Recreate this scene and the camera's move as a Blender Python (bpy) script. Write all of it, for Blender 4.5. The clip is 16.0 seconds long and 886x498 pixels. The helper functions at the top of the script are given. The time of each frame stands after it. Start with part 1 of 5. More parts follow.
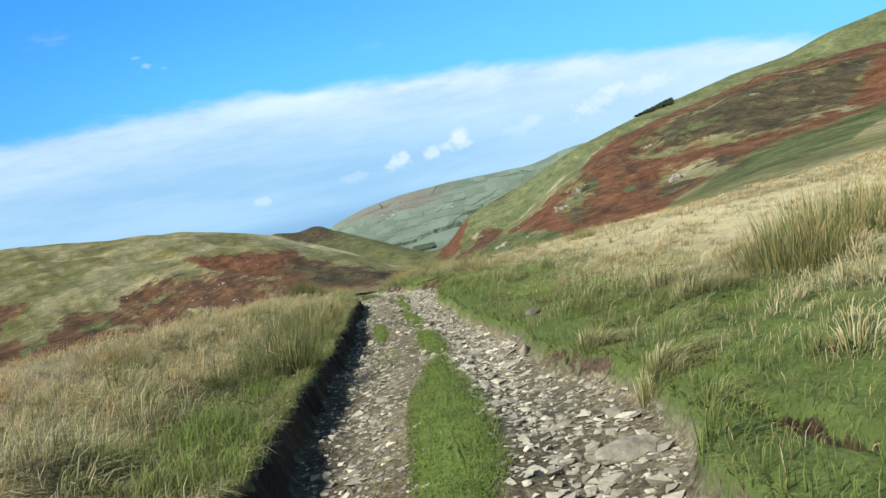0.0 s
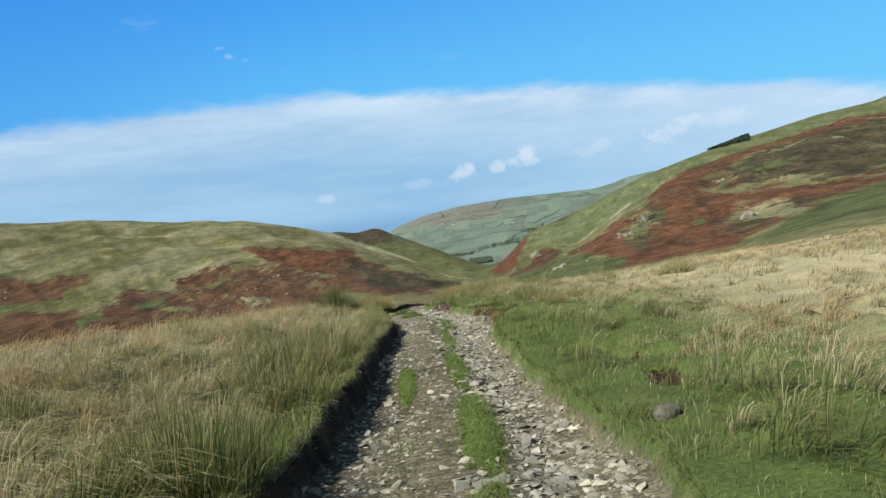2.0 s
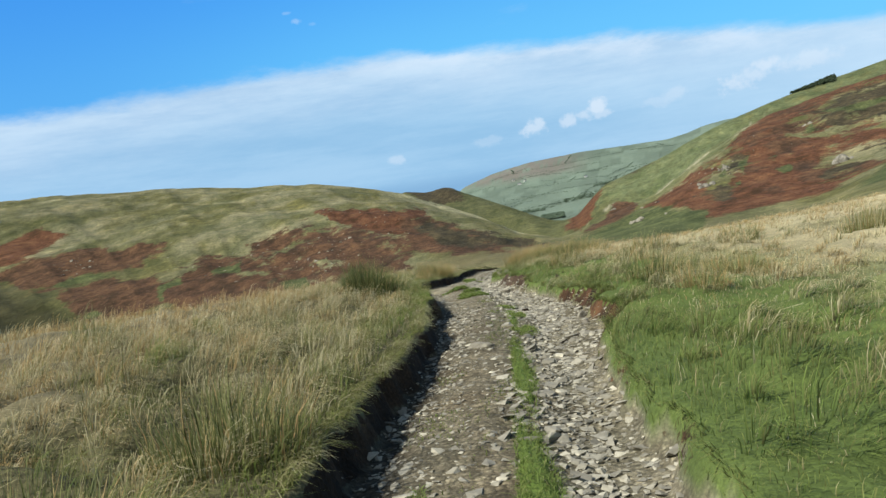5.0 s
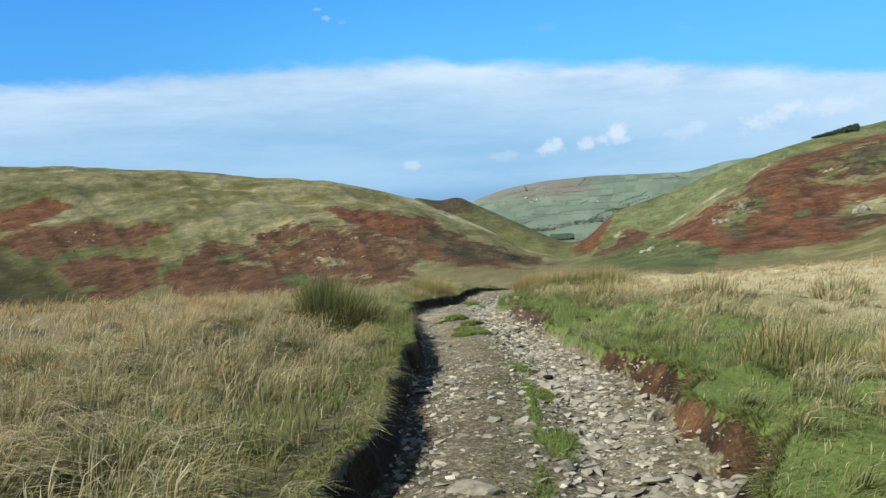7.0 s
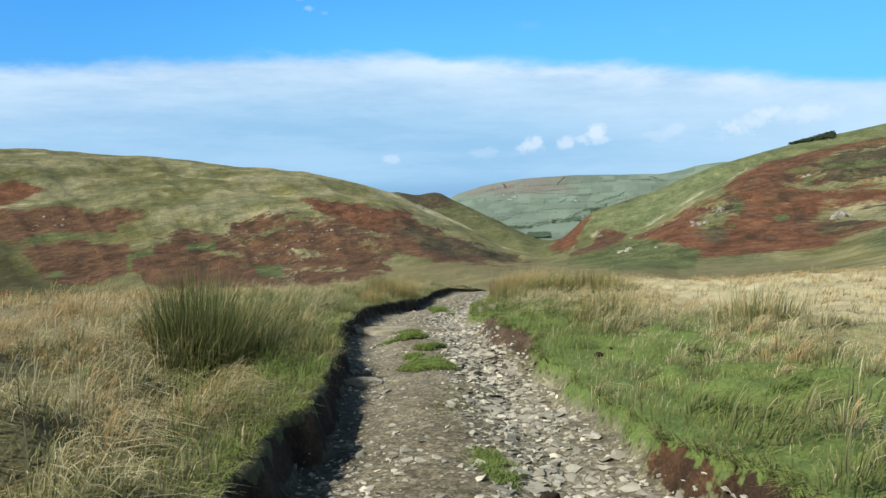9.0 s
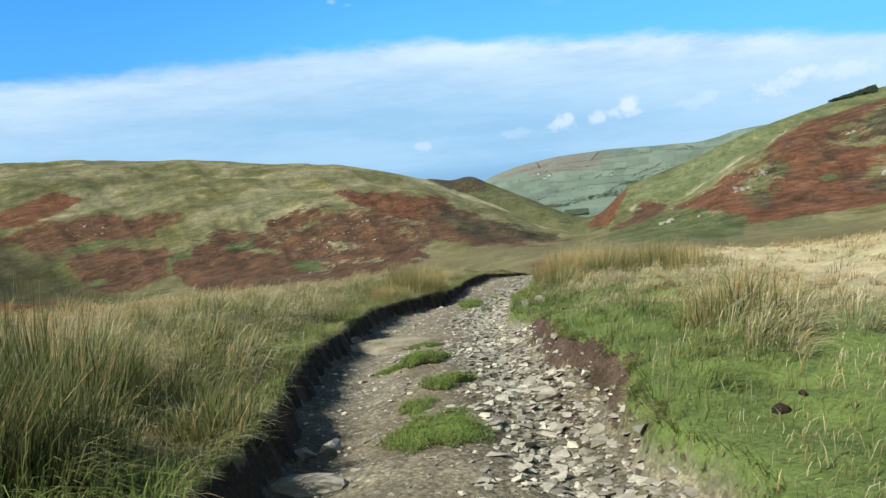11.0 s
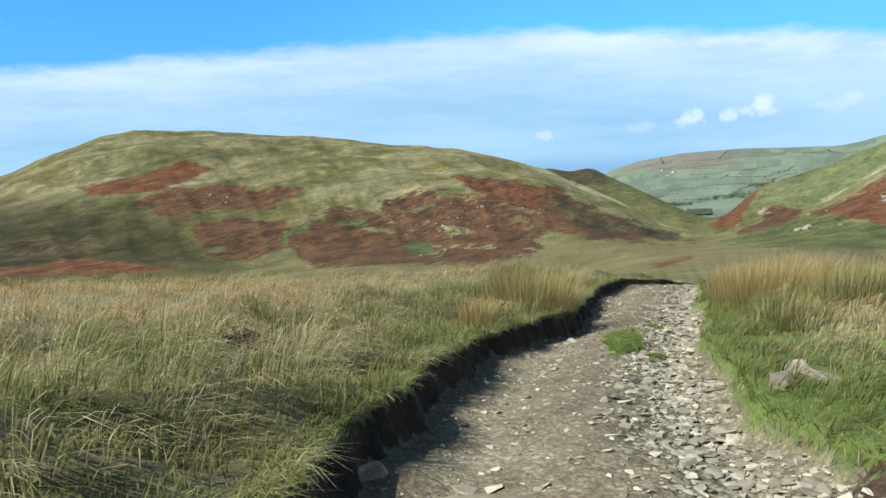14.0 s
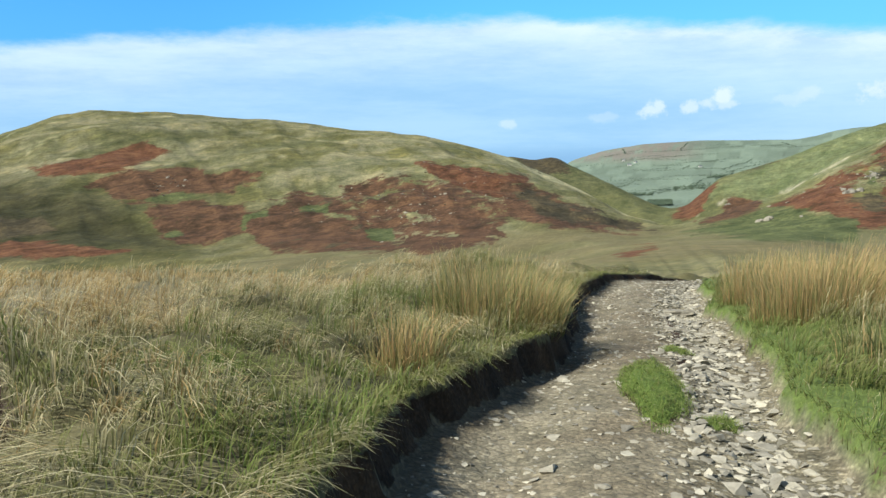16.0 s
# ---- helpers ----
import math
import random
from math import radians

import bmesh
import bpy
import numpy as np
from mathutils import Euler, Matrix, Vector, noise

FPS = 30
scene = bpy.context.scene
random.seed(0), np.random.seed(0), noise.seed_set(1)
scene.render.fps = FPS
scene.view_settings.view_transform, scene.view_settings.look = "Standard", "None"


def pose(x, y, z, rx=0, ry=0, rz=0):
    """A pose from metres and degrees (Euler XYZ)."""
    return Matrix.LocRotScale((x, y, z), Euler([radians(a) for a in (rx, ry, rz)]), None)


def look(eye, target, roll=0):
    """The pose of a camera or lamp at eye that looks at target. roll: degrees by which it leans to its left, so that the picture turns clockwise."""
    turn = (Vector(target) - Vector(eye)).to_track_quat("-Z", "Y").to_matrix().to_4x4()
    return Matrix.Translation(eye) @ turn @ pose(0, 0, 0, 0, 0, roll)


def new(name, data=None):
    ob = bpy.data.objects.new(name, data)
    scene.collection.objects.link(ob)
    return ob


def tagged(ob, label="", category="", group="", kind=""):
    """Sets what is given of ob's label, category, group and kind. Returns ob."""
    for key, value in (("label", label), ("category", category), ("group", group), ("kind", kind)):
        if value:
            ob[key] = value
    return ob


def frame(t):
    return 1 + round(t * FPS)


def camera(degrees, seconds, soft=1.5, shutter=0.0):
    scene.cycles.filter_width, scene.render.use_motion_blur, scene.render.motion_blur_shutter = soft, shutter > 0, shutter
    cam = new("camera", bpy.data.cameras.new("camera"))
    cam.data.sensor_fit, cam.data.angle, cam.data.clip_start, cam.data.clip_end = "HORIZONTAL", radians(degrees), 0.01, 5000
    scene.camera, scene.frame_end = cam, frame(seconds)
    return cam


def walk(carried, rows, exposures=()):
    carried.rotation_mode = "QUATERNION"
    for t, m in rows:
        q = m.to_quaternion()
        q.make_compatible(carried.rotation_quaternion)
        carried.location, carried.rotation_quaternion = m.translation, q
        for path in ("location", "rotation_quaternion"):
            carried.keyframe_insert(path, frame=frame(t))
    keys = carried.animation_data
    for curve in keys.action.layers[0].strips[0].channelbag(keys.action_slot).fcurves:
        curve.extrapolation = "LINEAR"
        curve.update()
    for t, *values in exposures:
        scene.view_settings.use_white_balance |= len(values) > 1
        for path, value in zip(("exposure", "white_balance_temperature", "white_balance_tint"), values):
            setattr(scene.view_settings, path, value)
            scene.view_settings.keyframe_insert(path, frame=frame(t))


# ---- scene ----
cam = camera(57.18, 16.0)
PATH = [
    (0.0, 0.000, 0.000, 1.420, 85.44, 12.23, 0.00),
    (0.5, -0.089, 1.228, 1.386, 86.54, 6.70, 1.41),
    (1.0, -0.086, 2.435, 1.314, 88.18, 8.07, 2.36),
    (1.5, -0.173, 3.631, 1.257, 88.37, 5.33, 3.51),
    (2.0, -0.201, 4.790, 1.188, 87.01, 6.69, 4.43),
    (2.5, -0.270, 5.939, 1.111, 87.12, 8.09, 5.48),
    (3.0, -0.418, 7.167, 1.043, 86.94, 7.03, 7.03),
    (3.5, -0.474, 8.389, 0.973, 86.46, 9.10, 8.13),
    (4.0, -0.495, 9.585, 0.861, 84.85, 8.09, 9.03),
    (4.2, -0.530, 10.060, 0.832, 84.47, 9.26, 9.14),
    (6.3, -1.158, 15.045, 0.538, 85.07, 5.39, 10.08),
    (6.5, -1.222, 15.523, 0.509, 84.80, 4.67, 10.11),
    (7.0, -1.411, 16.729, 0.444, 85.47, 2.92, 10.36),
    (7.5, -1.573, 17.905, 0.351, 85.69, 1.71, 10.18),
    (8.0, -1.727, 19.087, 0.268, 85.63, 0.92, 9.93),
    (8.2, -1.775, 19.550, 0.228, 85.86, -0.08, 9.67),
    (10.3, -2.050, 24.290, -0.265, 83.61, 6.57, 8.37),
    (10.5, -2.131, 24.757, -0.317, 83.92, 7.21, 8.74),
    (11.0, -2.411, 25.988, -0.482, 84.14, 5.16, 11.20),
    (11.5, -2.689, 27.266, -0.563, 84.23, 5.38, 13.27),
    (12.0, -3.019, 28.479, -0.711, 84.82, 1.84, 14.36),
    (12.5, -3.306, 29.683, -0.825, 84.65, 2.98, 15.53),
    (13.0, -3.619, 30.887, -0.955, 84.97, 2.01, 17.10),
    (13.5, -3.950, 32.080, -1.062, 83.69, 1.80, 18.24),
    (14.0, -4.264, 33.225, -1.189, 83.78, 1.99, 19.54),
    (14.5, -4.660, 34.338, -1.303, 84.48, -0.84, 19.43),
    (15.0, -4.837, 35.403, -1.449, 85.46, 3.50, 19.30),
    (15.5, -5.154, 36.387, -1.602, 82.86, -0.62, 18.79),
    (16.0, -5.354, 37.417, -1.688, 82.81, 0.99, 17.01),
]
walk(cam, [(t, pose(*p)) for t, *p in PATH], exposures=[(0.0, 0.8), (1.2, 0.5), (4.0, 0.55), (7.0, 0.62), (11.5, 0.75), (16.0, 0.85)])

# ---- light ----
SUN_EL, SUN_AZ = 44.0, -126.0          # degrees; azimuth to the right of +y
world = bpy.data.worlds.new("world")
scene.world = world
world.use_nodes = True
SKY_STRENGTH = 0.092


def node(tree, kind, **settings):
    n = tree.nodes.new(kind)
    for key, value in settings.items():
        if key == "ramp":
            ramp = n.color_ramp
            while len(ramp.elements) < len(value):
                ramp.elements.new(0.5)
            for e, (p, c) in zip(ramp.elements, value):
                e.position, e.color = p, (*c, 1) if len(c) == 3 else c
        elif key == "blend":
            n.blend_type = value
        elif key == "op":
            n.operation = value
        elif key == "sky":
            n.sky_type = value
        else:
            n.inputs[int(key[1:]) if key[0] == "i" and key[1:].isdigit() else key.replace("_", " ")].default_value = value
    return n


def join(tree, *pairs):
    for a, b in pairs:
        tree.links.new(a, b)


# azimuth, elevation in degrees and half sizes of the small clouds
CUMULUS = [(-2.7, 2.15, 0.014, 0.009, 0.6), (-2.3, 2.4, 0.009, 0.007, 0.6), (-0.2, 2.3, 0.012, 0.008, 0.55), (0.8, 2.5, 0.012, 0.008, 0.5), (1.75, 2.95, 0.013, 0.011, 0.7), (1.9, 2.5, 0.016, 0.006, 0.45),
           (12.8, 3.75, 0.014, 0.009, 0.6), (10.9, 2.95, 0.017, 0.011, 0.6), (11.8, 3.3, 0.013, 0.008, 0.45), (15.2, 3.6, 0.030, 0.009, 0.4), (-12.5, 1.42, 0.010, 0.005, 0.35), (-6.0, 1.8, 0.020, 0.006, 0.2),
           (6.8, 2.95, 0.014, 0.009, 0.3), (5.6, 2.6, 0.020, 0.006, 0.2), (-17.8, 11.6, 0.005, 0.003, 0.25), (-18.3, 12.2, 0.005, 0.002, 0.18), (-16.7, 11.3, 0.004, 0.002, 0.12)]


def build_world():
    t = world.node_tree
    t.nodes.clear()
    out = node(t, "ShaderNodeOutputWorld")
    bg = node(t, "ShaderNodeBackground", Strength=SKY_STRENGTH)
    sky = node(t, "ShaderNodeTexSky", sky="NISHITA")
    sky.sun_disc = False
    sky.sun_elevation, sky.sun_rotation = radians(SUN_EL), radians(SUN_AZ)
    sky.altitude, sky.air_density, sky.dust_density, sky.ozone_density = 250, 1.0, 0.3, 3.0
    sat = node(t, "ShaderNodeHueSaturation", Saturation=1.35, Value=1.0, Hue=0.49)
    co = node(t, "ShaderNodeTexCoord")
    sep = node(t, "ShaderNodeSeparateXYZ")
    join(t, (sky.outputs[0], sat.inputs["Color"]), (co.outputs["Generated"], sep.inputs[0]))

    def math(op, a, b=None, c=None):
        m = node(t, "ShaderNodeMath", op=op)
        for k, v in enumerate((a, b, c)):
            if v is None:
                continue
            if isinstance(v, (int, float)):
                m.inputs[k].default_value = v
            else:
                join(t, (v, m.inputs[k]))
        return m.outputs[0]

    def noise_of(scale, detail, rough, sx, sz):
        mp = node(t, "ShaderNodeMapping")
        mp.inputs["Scale"].default_value = (sx, sx, sz)
        nz = node(t, "ShaderNodeTexNoise", Scale=scale, Detail=detail, Roughness=rough)
        join(t, (co.outputs["Generated"], mp.inputs[0]), (mp.outputs[0], nz.inputs["Vector"]))
        return nz.outputs["Fac"]

    def mixed(f, a, b, blend="MIX"):
        m = t.nodes.new("ShaderNodeMix")
        m.data_type, m.blend_type = "RGBA", blend
        for v, k in ((f, 0), (a, 6), (b, 7)):
            if isinstance(v, (int, float)):
                m.inputs[k].default_value = v
            elif isinstance(v, tuple):
                m.inputs[k].default_value = (*v, 1)
            else:
                join(t, (v, m.inputs[k]))
        return m.outputs[2]

    def step(v, lo, hi):
        m = t.nodes.new("ShaderNodeMapRange")
        m.interpolation_type = "SMOOTHSTEP"
        join(t, (v, m.inputs[0]))
        m.inputs[1].default_value, m.inputs[2].default_value = lo, hi
        return m.outputs[0]

    z, xx = sep.outputs[2], sep.outputs[0]
    # upper edge of the great cloud bank: higher to the left, lower to the right
    n1 = noise_of(2.2, 6, 0.6, 1.0, 3.0)
    n2 = noise_of(8.0, 9, 0.66, 1.0, 3.0)
    edge = math("ADD", math("MULTIPLY_ADD", xx, -0.085, 0.133), math("MULTIPLY", math("MULTIPLY", xx, xx), -0.16))
    edge = math("ADD", edge, math("MULTIPLY_ADD", n1, 0.03, -0.015))
    edge = math("ADD", edge, math("MULTIPLY_ADD", n2, 0.045, -0.0225))
    below = math("SUBTRACT", edge, z)
    bank = step(below, -0.011, 0.012)
    streak = noise_of(3.0, 10, 0.68, 1.0, 7.0)
    inner = step(streak, 0.35, 0.68)
    billow = step(noise_of(11.0, 9, 0.7, 1.0, 3.2), 0.36, 0.66)
    depth = step(below, 0.0, 0.09)
    top_col = mixed(inner, (3.15, 4.55, 6.2), (4.45, 5.75, 7.0))
    top_col = mixed(math("MULTIPLY", billow, 0.35), top_col, (4.9, 6.0, 7.15))
    low_col = mixed(inner, (2.25, 4.0, 5.85), (2.95, 4.65, 6.35))
    cloud = mixed(depth, top_col, low_col)
    cloud = mixed(math("MULTIPLY", step(xx, -0.15, 0.5), 0.6), cloud, (4.6, 6.05, 7.35))
    # bright rim of the bank
    rim = math("MULTIPLY", step(below, -0.002, 0.006), math("SUBTRACT", 1.0, step(below, 0.006, 0.03)))
    rim = math("MULTIPLY", rim, math("MULTIPLY", step(xx, -0.35, -0.1), billow))
    cloud = mixed(math("MULTIPLY", rim, 0.55), cloud, (5.7, 6.5, 7.4))
    blue = mixed(step(z, 0.10, 0.30), (0.95, 4.1, 7.4), (0.42, 2.5, 7.0))
    blue = mixed(math("MULTIPLY", step(xx, -0.45, 0.35), 0.35), blue, (1.25, 4.5, 7.5))
    blue = mixed(math("MULTIPLY", math("SUBTRACT", 1.0, step(xx, -0.6, -0.2)), 0.5), blue, (0.36, 2.1, 6.2))
    blue = mixed(step(z, 0.25, 0.62), blue, (0.22, 0.52, 1.15))
    sky_col = mixed(0.9, sat.outputs[0], blue)
    # paler round the sun, away to the back
    pale = math("SUBTRACT", 1.0, step(sep.outputs[1], -0.35, 0.45))
    sky_col = mixed(math("MULTIPLY", pale, 0.85), sky_col, (2.1, 2.55, 3.05))
    col = mixed(math("MULTIPLY", bank, 0.94), sky_col, cloud)
    # small cumulus low over the sea, and a scrap of cloud high in the blue
    puff = noise_of(45.0, 9, 0.66, 1.0, 1.1)
    puffs = None
    for az, el, ra, re, full in CUMULUS:
        a, e = np.radians(az), np.radians(el)
        dx = math("MULTIPLY", math("SUBTRACT", xx, float(np.sin(a) * np.cos(e))), 1 / ra)
        dz = math("MULTIPLY", math("SUBTRACT", z, float(np.sin(e))), 1 / re)
        q = math("SQRT", math("ADD", math("MULTIPLY", dx, dx), math("MULTIPLY", dz, dz)))
        m = math("SUBTRACT", 1.0, step(math("ADD", q, math("MULTIPLY_ADD", puff, -3.4, 1.7)), 0.35, 1.25))
        m = math("MULTIPLY", m, full)
        puffs = m if puffs is None else math("MAXIMUM", puffs, m)
    puffs = math("MULTIPLY", puffs, step(sep.outputs[1], 0.0, 0.2))
    col = mixed(puffs, col, (5.5, 6.3, 7.2))
    # far wisps in the blue
    wisp = math("MULTIPLY", step(noise_of(5.0, 8, 0.6, 1.0, 4.0), 0.63, 0.78), step(z, 0.1, 0.2))
    col = mixed(math("MULTIPLY", wisp, 0.2), col, (4.5, 5.6, 6.8))
    # the sea under the horizon
    sea = math("SUBTRACT", 1.0, step(z, -0.02, 0.004))
    col = mixed(math("MULTIPLY", sea, 0.8), col, (1.6, 3.1, 5.0))
    join(t, (col, bg.inputs[0]), (bg.outputs[0], out.inputs[0]))


build_world()
sun = new("sun", bpy.data.lights.new("sun", "SUN"))
sun.data.energy, sun.data.angle, sun.data.color = 4.6, radians(0.6), (1.0, 0.965, 0.865)
_a, _e = radians(SUN_AZ), radians(SUN_EL)
sun.matrix_world = look((0, 0, 60), (-math.sin(_a) * math.cos(_e), -math.cos(_a) * math.cos(_e), 60 - math.sin(_e)))

# ---- arithmetic of the land ----
RNG = np.random.default_rng(7)


def vnoise(x, y, seed=0):
    """Smooth value noise in 0..1, for arrays."""
    x, y = np.asarray(x, float), np.asarray(y, float)
    xi, yi = np.floor(x).astype(np.int64), np.floor(y).astype(np.int64)
    fx, fy = x - xi, y - yi
    fx, fy = fx * fx * (3 - 2 * fx), fy * fy * (3 - 2 * fy)

    def h(a, b):
        n = (a * 374761393 + b * 668265263 + seed * 974634777) & 0x7FFFFFFF
        n = ((n ^ (n >> 13)) * 1274126177) & 0x7FFFFFFF
        return ((n ^ (n >> 16)) & 0xFFFF) / 65535.0

    a, b, c, d = h(xi, yi), h(xi + 1, yi), h(xi, yi + 1), h(xi + 1, yi + 1)
    return (a * (1 - fx) + b * fx) * (1 - fy) + (c * (1 - fx) + d * fx) * fy


def fbm(x, y, seed=0, octaves=4, gain=0.5):
    s, a, tot = 0.0, 1.0, 0.0
    x, y = np.asarray(x, float), np.asarray(y, float)
    for k in range(octaves):
        c, d = math.cos(0.5 + 0.9 * k), math.sin(0.5 + 0.9 * k)
        s = s + a * vnoise((c * x - d * y) * 2**k + 17.3 * k, (d * x + c * y) * 2**k - 9.1 * k, seed + k)
        tot, a = tot + a, a * gain
    return s / tot


def smooth(v, lo, hi):
    t = np.clip((np.asarray(v, float) - lo) / (hi - lo), 0, 1)
    return t * t * (3 - 2 * t)


TRACK_Y = np.array([-30, -5, 5, 10, 14, 20, 25, 30, 34, 37, 40, 43, 48, 53, 57, 60, 63, 66, 70, 76, 90])
TRACK_X = np.array([0.9, -0.1, -0.40, -0.75, -1.2, -1.95, -2.5, -3.3, -4.25, -4.85, -5.45, -5.75, -5.9, -6.3, -6.3, -5.7, -4.6, -3.0, 0.5, 6, 20])
FALL_Y = np.array([-60, -20, 0, 12, 18, 23.4, 26.5, 30.5, 33, 35.6, 40.3, 43.8, 49, 53, 56.7, 63.6, 75, 100, 160])
FALL_Z = np.array([3.4, 1.2, 0, -0.87, -1.2, -1.5, -1.85, -2.25, -2.45, -2.75, -3.3, -3.67, -4.3, -4.8, -5.3, -6.4, -8.4, -13, -24])
_yy = np.arange(-60, 160, 0.25)


def _soft(values, n):
    k = np.hanning(2 * n + 3)[1:-1]
    k /= k.sum()
    return np.convolve(np.pad(values, n, mode="reflect", reflect_type="odd"), k, "valid")


_cx = _soft(np.interp(_yy, TRACK_Y, TRACK_X), 12)
_cz = _soft(np.interp(_yy, FALL_Y, FALL_Z), 16)


def centre(y):
    return np.interp(y, _yy, _cx)


def fall(y):
    return np.interp(y, _yy, _cz)


CUT_Y, CUT_W, CUT_A = (7.2, 21.6, 24.6, 33.0, 36.3), (1.3, 0.9, 1.9, 2.0, 1.3), (0.3, 1, 1, 1, 1)


def cut_bank(y):
    """Where the turf beside the right-hand rut has been cut away to bare earth."""
    return np.clip(sum(c * np.exp(-((np.asarray(y) - a) / b) ** 2) for a, b, c in zip(CUT_Y, CUT_W, CUT_A)), 0, 1)


LIP_Y = np.array([-30, 0, 6, 8, 10.5, 14, 16, 18.5, 22, 24, 27, 30, 33, 36, 38, 40, 42, 43.2, 44.5, 45.8, 48.4, 50.5, 53, 57, 60, 63, 66, 70, 76, 90])
LIP_U = np.array([-1.1, -1.12, -1.14, -1.18, -1.17, -1.02, -0.94, -0.82, -0.74, -0.84, -0.97, -1.12, -1.27, -1.32, -1.34, -1.31, -1.33, -1.22, -1.05, -0.88, -0.94, -1.08, -1.2, -1.25, -1.4, -1.6, -1.8, -1.8, -1.8, -1.8])
_lu = _soft(np.interp(_yy, LIP_Y, LIP_U), 3)


def left_edge(y):
    y = np.asarray(y, float)
    return np.interp(y, _yy, _lu) + 0.11 * (fbm(y * 0.9, 3.1, 21, 3) - 0.5) * 2 + 0.09 * (fbm(y * 3.1, 5.7, 23, 3, 0.6) - 0.5) * 2


def right_edge(y):
    return 1.22 + (0.30 * (fbm(np.asarray(y) * 0.7, 8.4, 33, 3) - 0.5) + 0.26 * cut_bank(y) * (fbm(np.asarray(y) * 1.5, 2.4, 35, 2) - 0.5)) * 2 + 0.14 * np.exp(-((np.asarray(y) - 5) / 4.0) ** 2) + 0.30 * np.exp(-((np.asarray(y) - 24.2) / 3.2) ** 4)


def sill(x, y):
    """The track and its verges level out before the bend."""
    return np.interp(y, [52, 58, 62, 70], [0, 0.38, 0.42, 0]) * (1 - smooth(np.abs(x - centre(y)), 4, 12))


def field(x, y):
    """The open moor beside the track."""
    u = x - centre(y)
    tilt = np.interp(y, [0, 22, 45, 75], [0.02, 0.028, 0.05, 0.08])
    dropping = np.interp(y, [22, 45], [0.004, -0.026])
    side = np.where(u > 0, 0.20 + 0.12 * cut_bank(y) * (1 - smooth(u, 2.2, 3.5)) + 0.10 * smooth(u, 1.4, 4) + tilt * np.clip(u - 1.2, 0, 60) - 0.0003 * np.clip(u - 20, 0, 60) ** 2, np.interp(y, [38, 50, 58], [0.28, 0.22, 0.18]) + 0.10 * (fbm(y * 0.8, 7.7, 19, 2) - 0.5) + 0.08 * smooth(-u, 1.5, 3) + dropping * np.clip(-u - 4.0, 0, 40))
    rough = 0.30 * (fbm(x * 0.35, y * 0.35, 5, 3) - 0.5) + 0.16 * (fbm(x * 1.3, y * 1.3, 9, 3) - 0.5)
    hummock = 0.30 * (fbm(x * 2.1, y * 2.1, 11, 3, 0.6) - 0.5) * smooth(u, 1.5, 2.2) * (1 - smooth(u, 9, 14))
    knolls = 0.62 * (fbm(x * 1.5, y * 1.5, 15, 2) - 0.5) * smooth(-u, 1.5, 2.3) * (1 - smooth(-u, 9, 13))
    return fall(y) + sill(x, y) + side + rough * smooth(np.abs(u), 1.2, 4.0) + hummock + knolls


def floor_of(x, y):
    u = x - centre(y)
    ruts = -0.07 * np.exp(-((u + 0.78) / 0.33) ** 2) - 0.09 * np.exp(-((u - 0.82) / 0.33) ** 2) + 0.035 * np.exp(-((u - 0.05) / 0.35) ** 2)
    grit = 0.035 * (fbm(x * 5, y * 5, 13, 3) - 0.5) + 0.10 * (fbm(x * 0.9, y * 0.9, 14, 2) - 0.5)
    return fall(y) + sill(x, y) + ruts + grit


def in_track(x, y):
    """1 on the bare track, 0 on the moor; the bank lies between."""
    u = x - centre(y)
    wob = 0.05 * (fbm(x * 4, y * 4, 17, 3) - 0.5) * 2 * (1 + 0.3 * cut_bank(y) * (u > 0))
    wide = 0.14 + (0.16 + 0.12 * smooth(y, 29, 32)) * cut_bank(y)
    left = smooth(u + wob, left_edge(y) - 0.05, left_edge(y) + 0.09)
    right = 1 - smooth(u + wob * 2, right_edge(y) - 0.05, right_edge(y) + wide)
    return left * right


SCARS = [(1.18, 13.1, 0.6, 0.14, -1.6), (1.04, 14.4, 0.3, 0.09, -0.5), (1.52, 3.8, 0.6, 0.08, -1.45), (1.75, 2.9, 0.35, 0.1, 0.3), (0.70, 15.4, 0.35, 0.09, -1.0), (-0.6, 21.9, 0.3, 0.1, 0.2)]


def scars(x, y):
    """Small torn places in the turf where dark peat shows."""
    m = np.zeros_like(np.asarray(x, float))
    for a, b, long, wide, turn in SCARS:
        dx, dy = x - a, y - b
        p, q = dx * math.cos(turn) + dy * math.sin(turn), dy * math.cos(turn) - dx * math.sin(turn)
        m = np.maximum(m, np.exp(-((p / long) ** 4) - (q / wide) ** 2))
    return m


def near_z(x, y):
    k = in_track(x, y)
    return field(x, y) * (1 - k) + floor_of(x, y) * k - 0.30 * scars(x, y)


# the hills: rows of azimuth, elevation and distance as seen from the middle of the track
HUB = (-2.0, 18.0, 0.4)
AZ = np.arange(-180, 180.01, 0.25)


def ring(az, el, far, soft_n):
    e = _soft(np.interp(AZ, az, el), soft_n)
    d = _soft(np.interp(AZ, az, far), soft_n)
    return d, HUB[2] + d * np.tan(np.radians(e))


